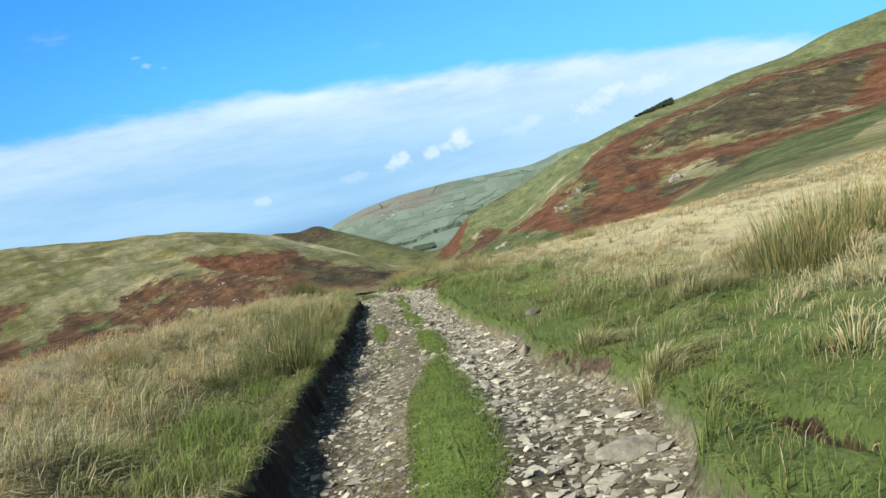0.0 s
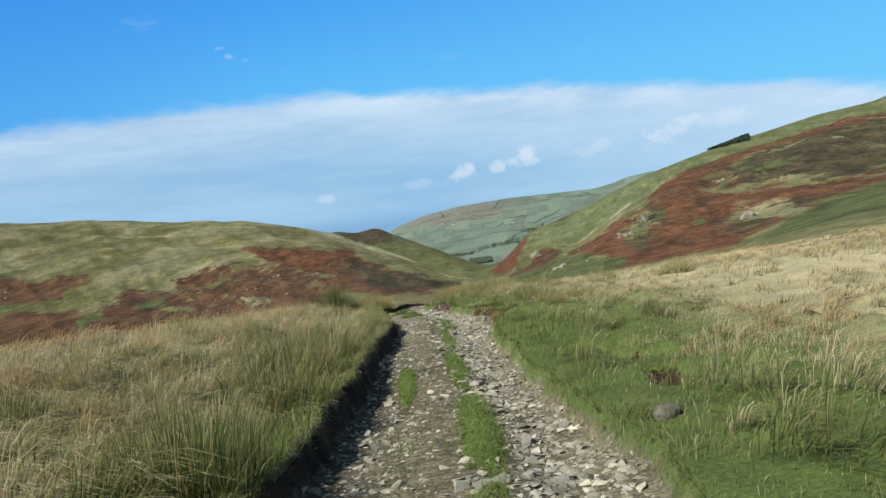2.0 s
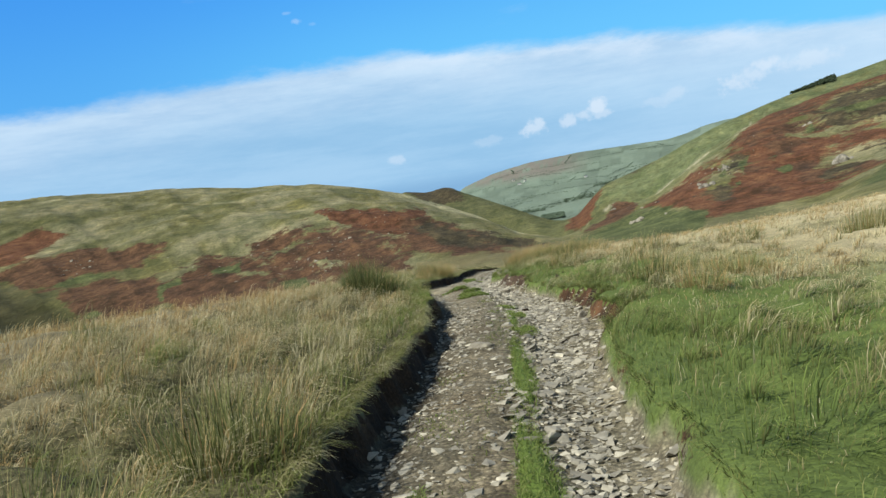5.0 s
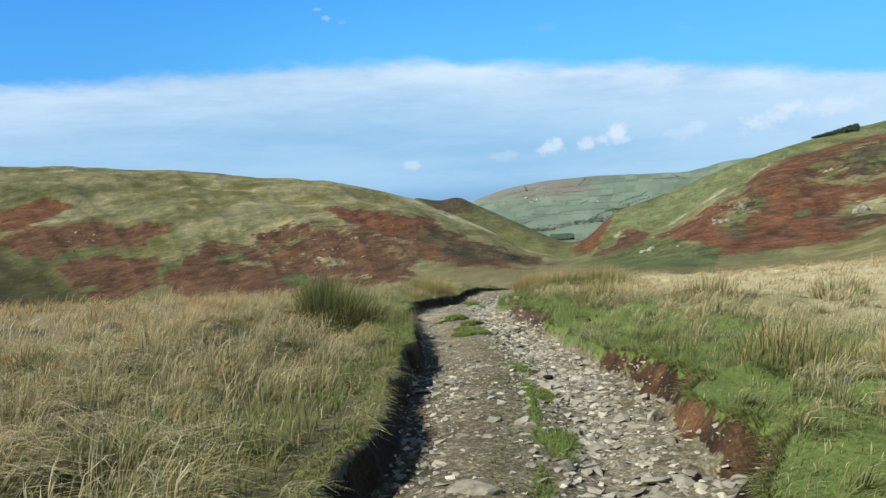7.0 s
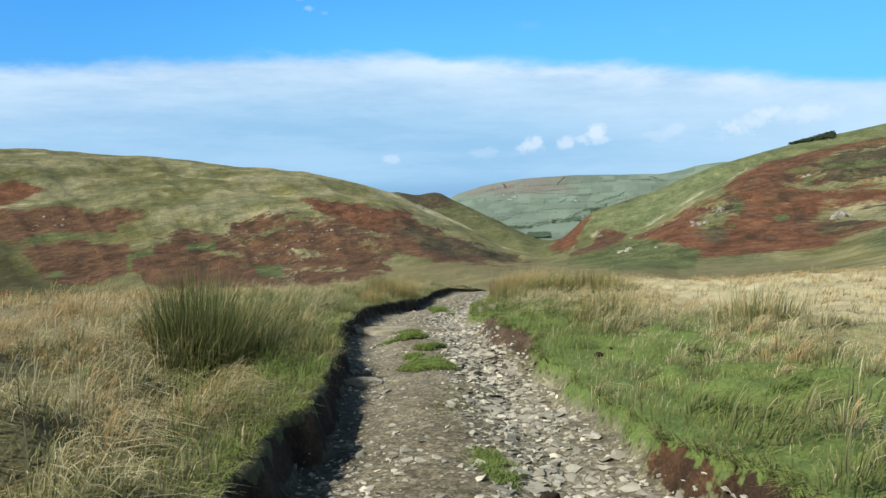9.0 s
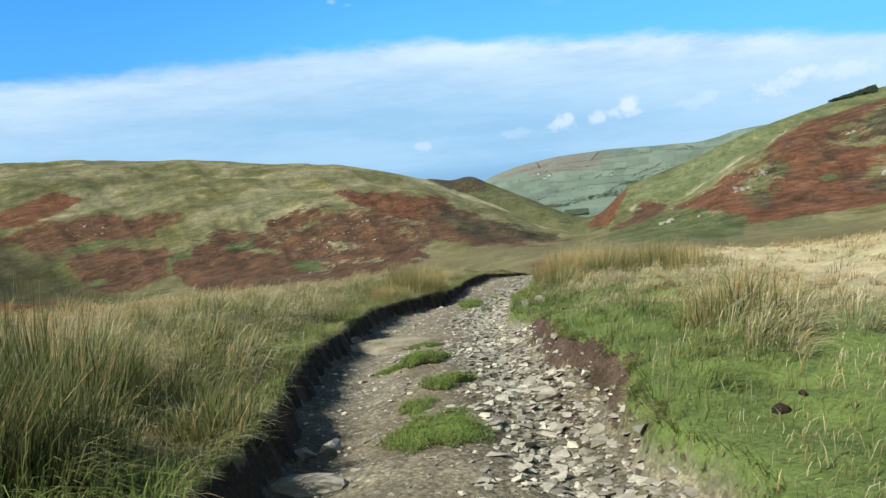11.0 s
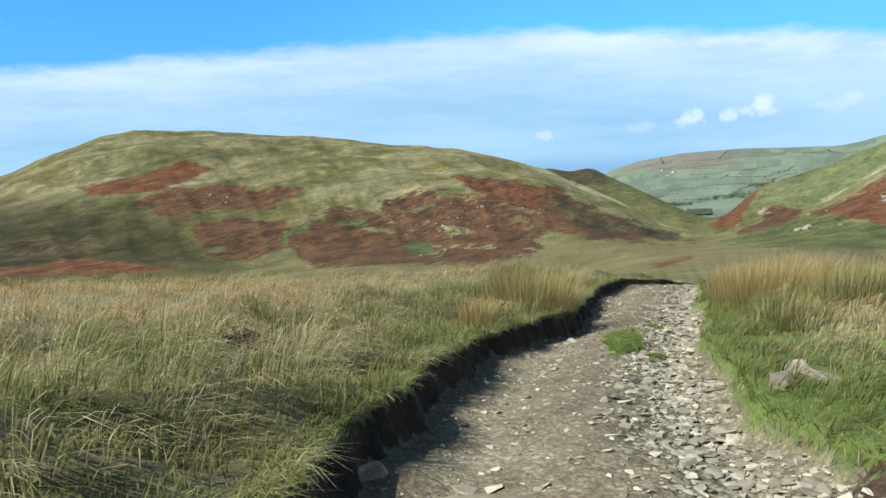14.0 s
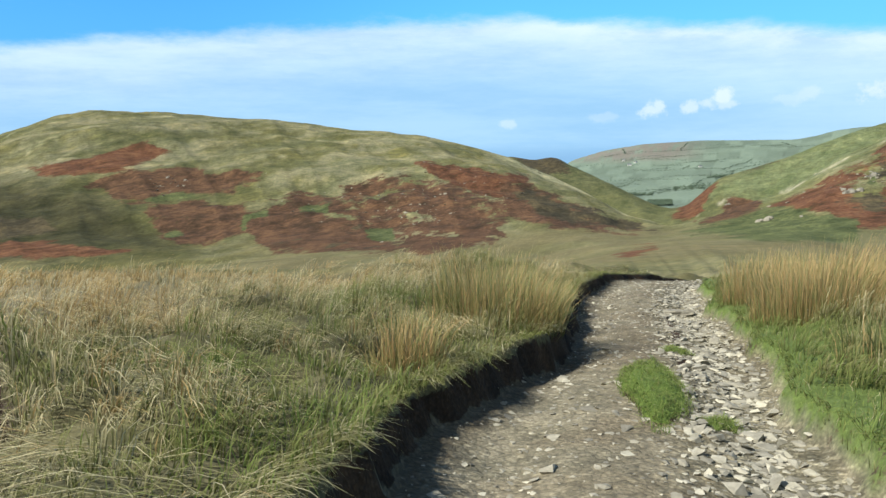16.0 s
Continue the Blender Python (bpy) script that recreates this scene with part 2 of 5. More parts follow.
_foot = ring([-180, -90, -60, -46, -32, -12, -4.7, 0, 5, 10, 15, 16.5, 19.5, 25, 31, 60, 90, 180], [2, -3, -6, -6.9, -6.9, -7.0, -6.7, -6.2, -5.75, -5.5, -4.9, -4.5, -3.3, -2.1, -1.4, 0, 2, 2],
             [200, 260, 320, 340, 340, 300, 260, 260, 240, 235, 235, 240, 255, 270, 280, 240, 220, 200], 5)
_hill = ring([-180, -70, -50, -47.9, -45, -42, -40, -35, -28, -24, -18, -14, -12.4, -10, -7, -4.7, -2, 0, 2.7, 5.1, 8.4, 11.2, 12.7, 17.5, 23, 26, 31, 60, 180],
             [4, -2, -0.9, -0.3, 0.85, 1.98, 2.35, 2.25, 1.75, 1.2, 0.57, -0.4, -0.9, -2.0, -3.5, -5.0, -5.75, -5.1, -4.3, -3.6, -1.15, 0, 0.6, 1.6, 2.55, 2.6, 2.8, 5, 4],
             [600, 900, 950, 970, 1000, 1050, 1080, 1100, 1100, 1100, 1090, 1080, 1060, 1000, 860, 660, 470, 480, 520, 570, 690, 750, 780, 850, 900, 900, 900, 800, 600], 2)
_back = ring([-180, -60, -20, -13.2, -12.3, -11.4, -10.6, -9.5, -8.9, -8.3, -6, -4, -2.4, -1.5, -0.5, 1.5, 3.8, 5.7, 9.3, 12.5, 14, 17, 20.5, 24.2, 26.7, 30, 60, 180],
             [2, -4, -2, -1.1, -0.82, -0.98, -1.1, -0.88, -1.02, -1.45, -2.55, -3.6, -4.35, -4.5, -4.3, -2.45, -1.75, -1.1, 0.37, 1.3, 1.68, 2.3, 2.98, 3.45, 4.2, 4.7, 5, 2],
             [900, 1500, 1600, 1600, 1600, 1600, 1600, 1600, 1580, 1550, 1450, 1300, 1200, 1150, 1150, 1200, 1250, 1280, 1350, 1450, 1480, 1500, 1500, 1500, 1500, 1500, 1400, 900], 1)
_plain = ring([-180, -20, -8, -2, 4, 20, 180], [-3, -4, -3.9, -3.95, -3.6, -3, -3], [2300] * 7, 4)
_rise = ring([-180, -20, -8, -2, 4, 12, 180], [-2.5, -2.6, -2.1, -1.85, -1.5, -1.3, -2], [3300] * 7, 4)
_coast = ring([-180, -20, -9.2, -8.6, -8.3, -7.8, -5.9, -3.4, -0.3, 3.5, 6.2, 7.4, 8.4, 9.9, 14, 180], [-3, -3, -2.2, -1.5, -1.24, -1.04, -0.5, -0.12, 0.06, 0.04, 0.04, 0.26, 0.54, 0.72, 0.8, -2], [4300] * 16, 1)
_end = ring([-180, 180], [-3.2, -3.2], [4900, 4900], 1)
_dip_d = 0.5 * (_hill[0] + _back[0])
_he, _be = _hill[1] / _hill[0], _back[1] / _back[0]
_dip = (_dip_d, _dip_d * (np.minimum(_he, _be) - 0.010))
_dip2_d = _back[0] + 260
_dip2 = (_dip2_d, _dip2_d * np.minimum(_back[1] / _back[0] - 0.012, -0.062))
KNOTS = [_foot, _hill, _dip, _back, _dip2, _plain, _rise, _coast, _end]


def polar(x, y):
    dx, dy = x - HUB[0], y - HUB[1]
    return np.degrees(np.arctan2(dx, dy)), np.hypot(dx, dy)


def far_z(x, y):
    az, d = polar(x, y)
    d0 = np.full_like(d, 55.0)
    a = np.radians(az)
    z0 = field(HUB[0] + 55 * np.sin(a), HUB[1] + 55 * np.cos(a))
    D = np.stack([d0] + [np.interp(az, AZ, k[0]) for k in KNOTS], 0)
    Z = np.stack([z0] + [np.interp(az, AZ, k[1]) for k in KNOTS], 0)
    h = np.diff(D, axis=0)
    s = np.diff(Z, axis=0) / h
    m = np.zeros_like(Z)
    same = s[1:] * s[:-1] > 0
    m[1:-1] = np.where(same, 2 * s[1:] * s[:-1] / np.where(same, s[1:] + s[:-1], 1), 0)
    m[0], m[-1] = s[0], s[-1]
    z = Z[0].copy()
    for k in range(len(D) - 1):
        t = (d - D[k]) / h[k]
        on = (t >= 0) & (t <= 1)
        tt = np.clip(t, 0, 1)
        v = (2 * tt**3 - 3 * tt**2 + 1) * Z[k] + (tt**3 - 2 * tt**2 + tt) * h[k] * m[k] + (3 * tt**2 - 2 * tt**3) * Z[k + 1] + (tt**3 - tt**2) * h[k] * m[k + 1]
        z = np.where(on, v, z)
    z = np.where(d > D[-1], Z[-1], z)
    crest = 1 - 0.8 * np.exp(-(((d - np.interp(az, AZ, _hill[0])) / 130.0) ** 2)) - 0.8 * np.exp(-(((d - np.interp(az, AZ, _back[0])) / 150.0) ** 2))
    crest = np.clip(crest, 0.1, 1) * np.where(d > 3000, 0.3, 1)
    lump = ((fbm(x / 70, y / 70, 51, 5) - 0.5) * 10.0 + (fbm(x / 190, y / 190, 53, 3) - 0.5) * 12.0 * smooth(d, 350, 700)) * smooth(d, 130, 480) * crest
    gully = -np.abs(fbm(az / 2.6 + 0.004 * d, d / 400, 61, 3) - 0.5) * 7.0 * smooth(d, 300, 520) * (1 - smooth(d, 1000, 1150))
    ripple = ((fbm(x / 9, y / 9, 57, 3) - 0.5) * 0.35 + (fbm(x / 26, y / 26, 59, 3) - 0.5) * 4.0 * smooth(d, 300, 500) * crest) * smooth(d, 100, 250)
    return z + lump + ripple + gully + 1.0 * smooth(d, 300, 520) * (1 - smooth(d, 1000, 1150))


def land_z(x, y):
    x, y = np.asarray(x, float), np.asarray(y, float)
    az, d = polar(x, y)
    w = smooth(d, 42, 75)
    return field(x, y) * (1 - w) + far_z(x, y) * w


def sheet_edge(x, y):
    """0 on the near sheet, 1 on the wide one."""
    return np.maximum(smooth(np.abs(x - centre(y)), 13.4, 14.9), np.maximum(1 - smooth(y, -5.5, -4.2), smooth(y, 71, 73)))


def ground_z(x, y):
    x, y = np.asarray(x, float), np.asarray(y, float)
    e = sheet_edge(x, y)
    return near_z(x, y) * (1 - e) + land_z(x, y) * e


# ---- meshes from arrays ----
def raw_mesh(name, co, faces, mat, attrs=(), smooth_faces=True):
    """faces: list of integer arrays (n, k)."""
    me = bpy.data.meshes.new(name)
    co = np.asarray(co, np.float32)
    me.vertices.add(len(co))
    me.vertices.foreach_set("co", co.ravel())
    loops = np.concatenate([f.ravel() for f in faces]).astype(np.int32)
    sizes = np.concatenate([np.full(len(f), f.shape[1]) for f in faces])
    me.loops.add(len(loops))
    me.loops.foreach_set("vertex_index", loops)
    me.polygons.add(len(sizes))
    me.polygons.foreach_set("loop_start", np.concatenate([[0], np.cumsum(sizes)[:-1]]).astype(np.int32))
    me.polygons.foreach_set("use_smooth", np.full(len(sizes), smooth_faces))
    for key, kind, values in attrs:
        at = me.attributes.new(key, kind, "POINT")
        values = np.asarray(values, np.float32)
        at.data.foreach_set("color" if kind == "FLOAT_COLOR" else "value", values.ravel())
    me.materials.append(mat)
    me.update(calc_edges=True)
    return me


def grid_faces(rows, cols, wrap=False):
    r = np.arange(rows - 1)[:, None]
    c = np.arange(cols if wrap else cols - 1)[None]
    a = r * cols + c
    b = r * cols + (c + 1) % cols
    return np.stack([a, b, b + cols, a + cols], -1).reshape(-1, 4)


# ---- materials ----
def material(name, rough=0.9, spec=0.2):
    m = bpy.data.materials.new(name)
    m.use_nodes = True
    t = m.node_tree
    b = t.nodes["Principled BSDF"]
    b.inputs["Roughness"].default_value = rough
    b.inputs["Specular IOR Level"].default_value = spec
    return m, t, b


def tex(t, scale, detail=5, rough=0.6, kind="ShaderNodeTexNoise", vec=None):
    n = node(t, kind)
    n.inputs["Scale"].default_value = scale
    if kind == "ShaderNodeTexNoise":
        n.inputs["Detail"].default_value, n.inputs["Roughness"].default_value = detail, rough
    g = t.nodes.new("ShaderNodeNewGeometry")
    join(t, (g.outputs["Position"], n.inputs["Vector"]))
    return n


def ramp(t, fac, stops):
    r = node(t, "ShaderNodeValToRGB", ramp=stops)
    join(t, (fac, r.inputs[0]))
    return r.outputs[0]


def blend(t, f, a, b, mode="MIX"):
    m = t.nodes.new("ShaderNodeMix")
    m.data_type, m.blend_type = "RGBA", mode
    for v, k in ((f, 0), (a, 6), (b, 7)):
        if isinstance(v, (int, float)):
            m.inputs[k].default_value = v
        elif isinstance(v, tuple):
            m.inputs[k].default_value = (*v, 1)
        else:
            join(t, (v, m.inputs[k]))
    return m.outputs[2]


def bump(t, b, height, strength, distance):
    n = node(t, "ShaderNodeBump", Strength=strength, Distance=distance)
    join(t, (height, n.inputs["Height"]), (n.outputs[0], b.inputs["Normal"]))


def attr(t, name):
    n = t.nodes.new("ShaderNodeAttribute")
    n.attribute_name = name
    return n


def land_material():
    m, t, b = material("moorland", 0.95, 0.06)
    a, cover = attr(t, "tint"), attr(t, "cover")
    sep = t.nodes.new("ShaderNodeSeparateColor")
    join(t, (cover.outputs["Color"], sep.inputs[0]))

    def growth(scale, detail, rough, squeeze=(1.0, 0.5, 1.0), lean=0.0):
        """Noise drawn out down the slopes."""
        n = tex(t, scale, detail, rough)
        mp = node(t, "ShaderNodeMapping")
        mp.inputs["Scale"].default_value, mp.inputs["Rotation"].default_value = squeeze, (0, radians(lean), 0)
        join(t, (n.inputs["Vector"].links[0].from_socket, mp.inputs[0]), (mp.outputs[0], n.inputs["Vector"]))
        return n.outputs["Fac"]

    grain, fine, coarse = growth(0.8, 4, 0.7), growth(0.28, 6, 0.74), growth(0.10, 8, 0.72)
    broad, edge, strand = growth(0.03, 7, 0.65), growth(0.06, 10, 0.76), growth(0.045, 8, 0.7, (1.0, 0.5, 1.0), 0)
    drift = ramp(t, broad, [(0.33, (0.70, 0.74, 0.66)), (0.5, (0.93, 0.93, 0.93)), (0.66, (1.18, 1.14, 1.10))])
    c = blend(t, a.outputs["Alpha"], a.outputs["Color"], drift, "MULTIPLY")
    c = blend(t, a.outputs["Alpha"], c, ramp(t, strand, [(0.36, (0.80, 0.83, 0.77)), (0.5, (1.0, 1.0, 1.0)), (0.62, (1.24, 1.20, 1.14))]), "MULTIPLY")

    def patch(c, channel, colours):
        n = node(t, "ShaderNodeMath", op="MULTIPLY_ADD", i1=1.9)
        join(t, (edge, n.inputs[0]), (channel, n.inputs[2]))
        r = t.nodes.new("ShaderNodeMapRange")
        r.interpolation_type = "SMOOTHSTEP"
        r.inputs[1].default_value, r.inputs[2].default_value = 1.40, 1.52
        join(t, (n.outputs[0], r.inputs[0]))
        return blend(t, r.outputs[0], c, ramp(t, coarse, colours))

    c = patch(c, sep.outputs[0], [(0.34, (0.066, 0.037, 0.020)), (0.5, (0.100, 0.047, 0.026)), (0.66, (0.122, 0.066, 0.036))])
    c = patch(c, sep.outputs[1], [(0.36, (0.050, 0.033, 0.021)), (0.5, (0.078, 0.045, 0.027)), (0.64, (0.100, 0.058, 0.033))])
    c = patch(c, cover.outputs["Alpha"], [(0.36, (0.038, 0.034, 0.022)), (0.64, (0.074, 0.060, 0.034))])
    c = patch(c, sep.outputs[2], [(0.35, (0.048, 0.060, 0.024)), (0.65, (0.096, 0.110, 0.047))])
    u = ramp(t, grain, [(0.30, (0.74, 0.74, 0.72)), (0.5, (0.98, 0.98, 0.98)), (0.70, (1.30, 1.29, 1.25))])
    v = ramp(t, fine, [(0.30, (0.68, 0.69, 0.66)), (0.5, (0.98, 0.98, 0.98)), (0.70, (1.34, 1.32, 1.26))])
    w = ramp(t, coarse, [(0.34, (0.72, 0.75, 0.70)), (0.5, (1.0, 1.0, 1.0)), (0.66, (1.28, 1.25, 1.18))])
    k = a.outputs["Alpha"]
    c = blend(t, k, blend(t, k, blend(t, k, c, u, "MULTIPLY"), v, "MULTIPLY"), w, "MULTIPLY")
    join(t, (c, b.inputs["Base Color"]))
    bump(t, b, fine, 0.45, 1.2)
    return m


M_LAND = land_material()


def track_material():
    m, t, b = material("track_and_turf", 0.93, 0.12)
    a, bare, earth, soil = attr(t, "tint"), attr(t, "bare"), attr(t, "earth"), attr(t, "soil")
    n1, n2, n3 = tex(t, 30.0, 6, 0.72), tex(t, 2.3, 5, 0.6), tex(t, 11.0, 7, 0.7)
    chip, peb, grit = (tex(t, k, kind="ShaderNodeTexVoronoi") for k in (15.0, 38.0, 110.0))
    v = ramp(t, n1.outputs["Fac"], [(0.25, (0.5, 0.5, 0.47)), (0.5, (0.95, 0.95, 0.95)), (0.75, (1.4, 1.38, 1.3))])
    w = ramp(t, n2.outputs["Fac"], [(0.3, (0.75, 0.76, 0.72)), (0.7, (1.2, 1.18, 1.12))])
    c = blend(t, 1.0, blend(t, 1.0, a.outputs["Color"], v, "MULTIPLY"), w, "MULTIPLY")
    # chips of stone trodden into the gravel, each with its own grey
    stony = c
    for n, lo, hi in ((peb, 0.62, 1.4), (chip, 0.72, 1.28)):
        own = node(t, "ShaderNodeSeparateColor")
        join(t, (n.outputs["Color"], own.inputs[0]))
        rimmed = ramp(t, n.outputs["Distance"], [(0.30, (1.06, 1.06, 1.05)), (0.55, (0.82, 0.81, 0.79))])
        stony = blend(t, 1.0, stony, ramp(t, own.outputs[0], [(0.0, (lo, lo, lo * 0.96)), (0.7, (1.0, 0.99, 0.97)), (1.0, (hi, hi, hi * 0.97))]), "MULTIPLY")
        stony = blend(t, 1.0, stony, rimmed, "MULTIPLY")
    c = blend(t, bare.outputs["Fac"], c, stony)
    # bare earth with a torn edge
    k = node(t, "ShaderNodeMath", op="MULTIPLY_ADD", i1=1.5)
    join(t, (n3.outputs["Fac"], k.inputs[0]), (earth.outputs["Fac"], k.inputs[2]))
    r = t.nodes.new("ShaderNodeMapRange")
    r.interpolation_type = "SMOOTHSTEP"
    r.inputs[1].default_value, r.inputs[2].default_value = 1.12, 1.30
    join(t, (k.outputs[0], r.inputs[0]))
    dirt = blend(t, 1.0, soil.outputs["Color"], ramp(t, n1.outputs["Fac"], [(0.28, (0.55, 0.54, 0.52)), (0.5, (0.95, 0.95, 0.95)), (0.72, (1.5, 1.45, 1.35))]), "MULTIPLY")
    dirt = blend(t, 1.0, dirt, ramp(t, n2.outputs["Fac"], [(0.34, (0.55, 0.53, 0.50)), (0.5, (0.95, 0.95, 0.95)), (0.64, (1.45, 1.42, 1.36))]), "MULTIPLY")
    dirt = blend(t, 0.5, dirt, ramp(t, peb.outputs["Distance"], [(0.2, (1.3, 1.28, 1.25)), (0.6, (0.55, 0.55, 0.55))]), "MULTIPLY")
    join(t, (blend(t, r.outputs[0], c, dirt), b.inputs["Base Color"]))
    h = node(t, "ShaderNodeMath", op="SUBTRACT", i0=1.0)
    h2 = node(t, "ShaderNodeMath", op="MULTIPLY_ADD", i1=-0.5)
    h3 = node(t, "ShaderNodeMath", op="MULTIPLY_ADD", i1=0.8)
    join(t, (chip.outputs["Distance"], h.inputs[1]), (peb.outputs["Distance"], h2.inputs[0]), (h.outputs[0], h2.inputs[2]), (n1.outputs["Fac"], h3.inputs[0]), (h2.outputs[0], h3.inputs[2]))
    bump(t, b, h3.outputs[0], 0.55, 0.025)
    return m


M_NEAR = track_material()


def blade_material(name, stops):
    m, t, b = material(name, 0.7, 0.2)
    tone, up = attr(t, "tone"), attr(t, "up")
    # dark base colour stands for shade low in the tuft; tips dry paler
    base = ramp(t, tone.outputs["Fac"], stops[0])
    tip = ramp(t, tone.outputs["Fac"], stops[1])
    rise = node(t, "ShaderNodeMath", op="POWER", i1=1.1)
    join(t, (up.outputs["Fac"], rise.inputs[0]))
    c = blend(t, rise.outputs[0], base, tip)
    tr = node(t, "ShaderNodeBsdfTranslucent")
    mx = node(t, "ShaderNodeMixShader", i0=0.42)
    out = t.nodes["Material Output"]
    join(t, (c, b.inputs["Base Color"]), (c, tr.inputs[0]), (b.outputs[0], mx.inputs[1]), (tr.outputs[0], mx.inputs[2]), (mx.outputs[0], out.inputs[0]))
    return m


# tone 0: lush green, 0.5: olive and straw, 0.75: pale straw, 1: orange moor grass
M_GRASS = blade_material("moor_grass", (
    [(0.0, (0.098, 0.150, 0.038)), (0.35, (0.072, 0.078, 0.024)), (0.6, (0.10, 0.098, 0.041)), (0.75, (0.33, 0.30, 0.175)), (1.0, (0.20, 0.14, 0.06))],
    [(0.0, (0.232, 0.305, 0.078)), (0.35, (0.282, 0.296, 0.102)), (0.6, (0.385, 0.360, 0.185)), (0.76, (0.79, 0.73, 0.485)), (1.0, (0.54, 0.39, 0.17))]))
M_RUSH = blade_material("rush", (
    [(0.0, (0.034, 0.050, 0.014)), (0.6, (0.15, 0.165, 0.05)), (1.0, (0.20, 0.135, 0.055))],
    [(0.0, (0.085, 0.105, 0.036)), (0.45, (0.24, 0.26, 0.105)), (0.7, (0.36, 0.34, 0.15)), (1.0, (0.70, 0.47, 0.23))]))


def stone_material():
    m, t, b = material("limestone_rubble", 0.88, 0.25)
    oi = t.nodes.new("ShaderNodeNewGeometry")
    n1, n2 = tex(t, 14, 6, 0.65), tex(t, 60, 4, 0.6)
    a = ramp(t, oi.outputs["Random Per Island"], [(0.0, (0.165, 0.155, 0.128)), (0.4, (0.265, 0.251, 0.209)), (0.8, (0.365, 0.346, 0.287)), (1.0, (0.52, 0.49, 0.40))])
    v = ramp(t, n1.outputs["Fac"], [(0.3, (0.65, 0.64, 0.6)), (0.7, (1.15, 1.15, 1.12))])
    c = blend(t, 1.0, a, v, "MULTIPLY")
    join(t, (c, b.inputs["Base Color"]))
    bump(t, b, n2.outputs["Fac"], 0.5, 0.01)
    return m


M_STONE = stone_material()


def plain_material(name, stops, scale, rough=0.9, depth=0.02):
    m, t, b = material(name, rough, 0.15)
    n = tex(t, scale, 6, 0.65)
    join(t, (ramp(t, n.outputs["Fac"], stops), b.inputs["Base Color"]))
    bump(t, b, n.outputs["Fac"], 0.6, depth)
    return m


M_ROCK = plain_material("lichened_rock", [(0.3, (0.12, 0.11, 0.088)), (0.5, (0.22, 0.205, 0.165)), (0.68, (0.36, 0.335, 0.26))], 6.0, depth=0.05)
M_CRAG = plain_material("crag_rock", [(0.3, (0.08, 0.075, 0.06)), (0.5, (0.18, 0.17, 0.14)), (0.7, (0.32, 0.30, 0.245))], 0.5, depth=0.4)
M_BED = plain_material("worn_bedrock", [(0.3, (0.12, 0.108, 0.074)), (0.5, (0.21, 0.188, 0.130)), (0.7, (0.31, 0.280, 0.200))], 4.0, depth=0.02)
M_DULL = plain_material("mossy_stone", [(0.3, (0.06, 0.06, 0.045)), (0.55, (0.12, 0.115, 0.09)), (0.72, (0.2, 0.19, 0.155))], 8.0, depth=0.02)
M_SOIL = plain_material("wet_peat", [(0.3, (0.014, 0.010, 0.007)), (0.6, (0.03, 0.021, 0.014)), (0.8, (0.055, 0.038, 0.024))], 9.0, depth=0.03)
M_TREE = plain_material("far_foliage", [(0.3, (0.012, 0.020, 0.012)), (0.7, (0.032, 0.046, 0.024))], 0.2, depth=0.5)
# wood and hedge: paler and bluer, distance haze put into the colour
M_WOOD = plain_material("hazy_wood_foliage", [(0.3, (0.045, 0.07, 0.048)), (0.7, (0.08, 0.11, 0.07))], 0.2, depth=0.5)
M_HEDGE = plain_material("hazy_hedge_foliage", [(0.3, (0.04, 0.06, 0.045)), (0.7, (0.075, 0.105, 0.075))], 0.2, depth=0.5)
M_WALL = plain_material("whitewashed_wall", [(0.3, (0.55, 0.54, 0.5)), (0.7, (0.75, 0.74, 0.7))], 0.5)
M_ROOF = plain_material("slate", [(0.3, (0.09, 0.095, 0.11)), (0.7, (0.15, 0.155, 0.17))], 0.5)

# ---- ground: the wide sheet ----
C_PALE, C_GREEN, C_OLIVE = np.array([0.215, 0.205, 0.128]), np.array([0.092, 0.100, 0.046]), np.array([0.118, 0.114, 0.047])
C_STRAW = np.array([0.41, 0.365, 0.235])
C_PASTURE, C_ROCKY = np.array([0.124, 0.146, 0.074]), np.array([0.34, 0.32, 0.24])
# outlines of the plant cover and of darker ground, in degrees of azimuth and elevation from the middle of the track
RED = [[(-43.2, -1.06), (-39.8, -0.51), (-37.1, 0.21), (-36.1, 0.48), (-35.3, 0.29), (-35.5, 0.05), (-34.2, -0.04), (-36.3, -0.86), (-38.4, -1.49), (-40.5, -1.56), (-42, -1.63)],
       [(-49, -5.4), (-45.1, -5.83), (-43.7, -5.46), (-41.3, -5.75), (-36.9, -6.47), (-38.4, -6.66), (-43.5, -6.43), (-49, -6.16)],
       [(-19, -1.18), (-18, -1.11), (-15, -1.64), (-11, -2.25), (-11.1, -2.77), (-12.3, -2.91), (-12.3, -3.88), (-14, -3.94), (-15, -3.48), (-16.3, -2.79), (-18, -1.87)],
       [(-6.1, -7.59), (-4.9, -7.18), (-2.9, -6.8), (-3.3, -7.15), (-5.1, -7.63)]]
RED_GAP = [[(-1.5, -5.1), (-1.17, -4.6), (-0.24, -3.42), (1.4, -2.75), (0.9, -3.53), (0.35, -4.76), (-0.3, -5.3)]]
GAP_HEATH = [[(0.06, -5.26), (1.37, -4.78), (2.1, -3.7), (3.1, -3.75), (3.87, -3.99), (3.63, -4.56), (2.17, -5.15), (-0.11, -5.67)]]
GAP_PASTURE = [[(0.57, -3.9), (1.9, -2.6), (3.66, -1.9), (6.03, -0.6), (9.38, 0.4), (11.73, 0.32), (8.77, -1.41), (5.53, -3.4), (3.95, -4.1), (3.0, -3.7), (1.55, -3.5)]]
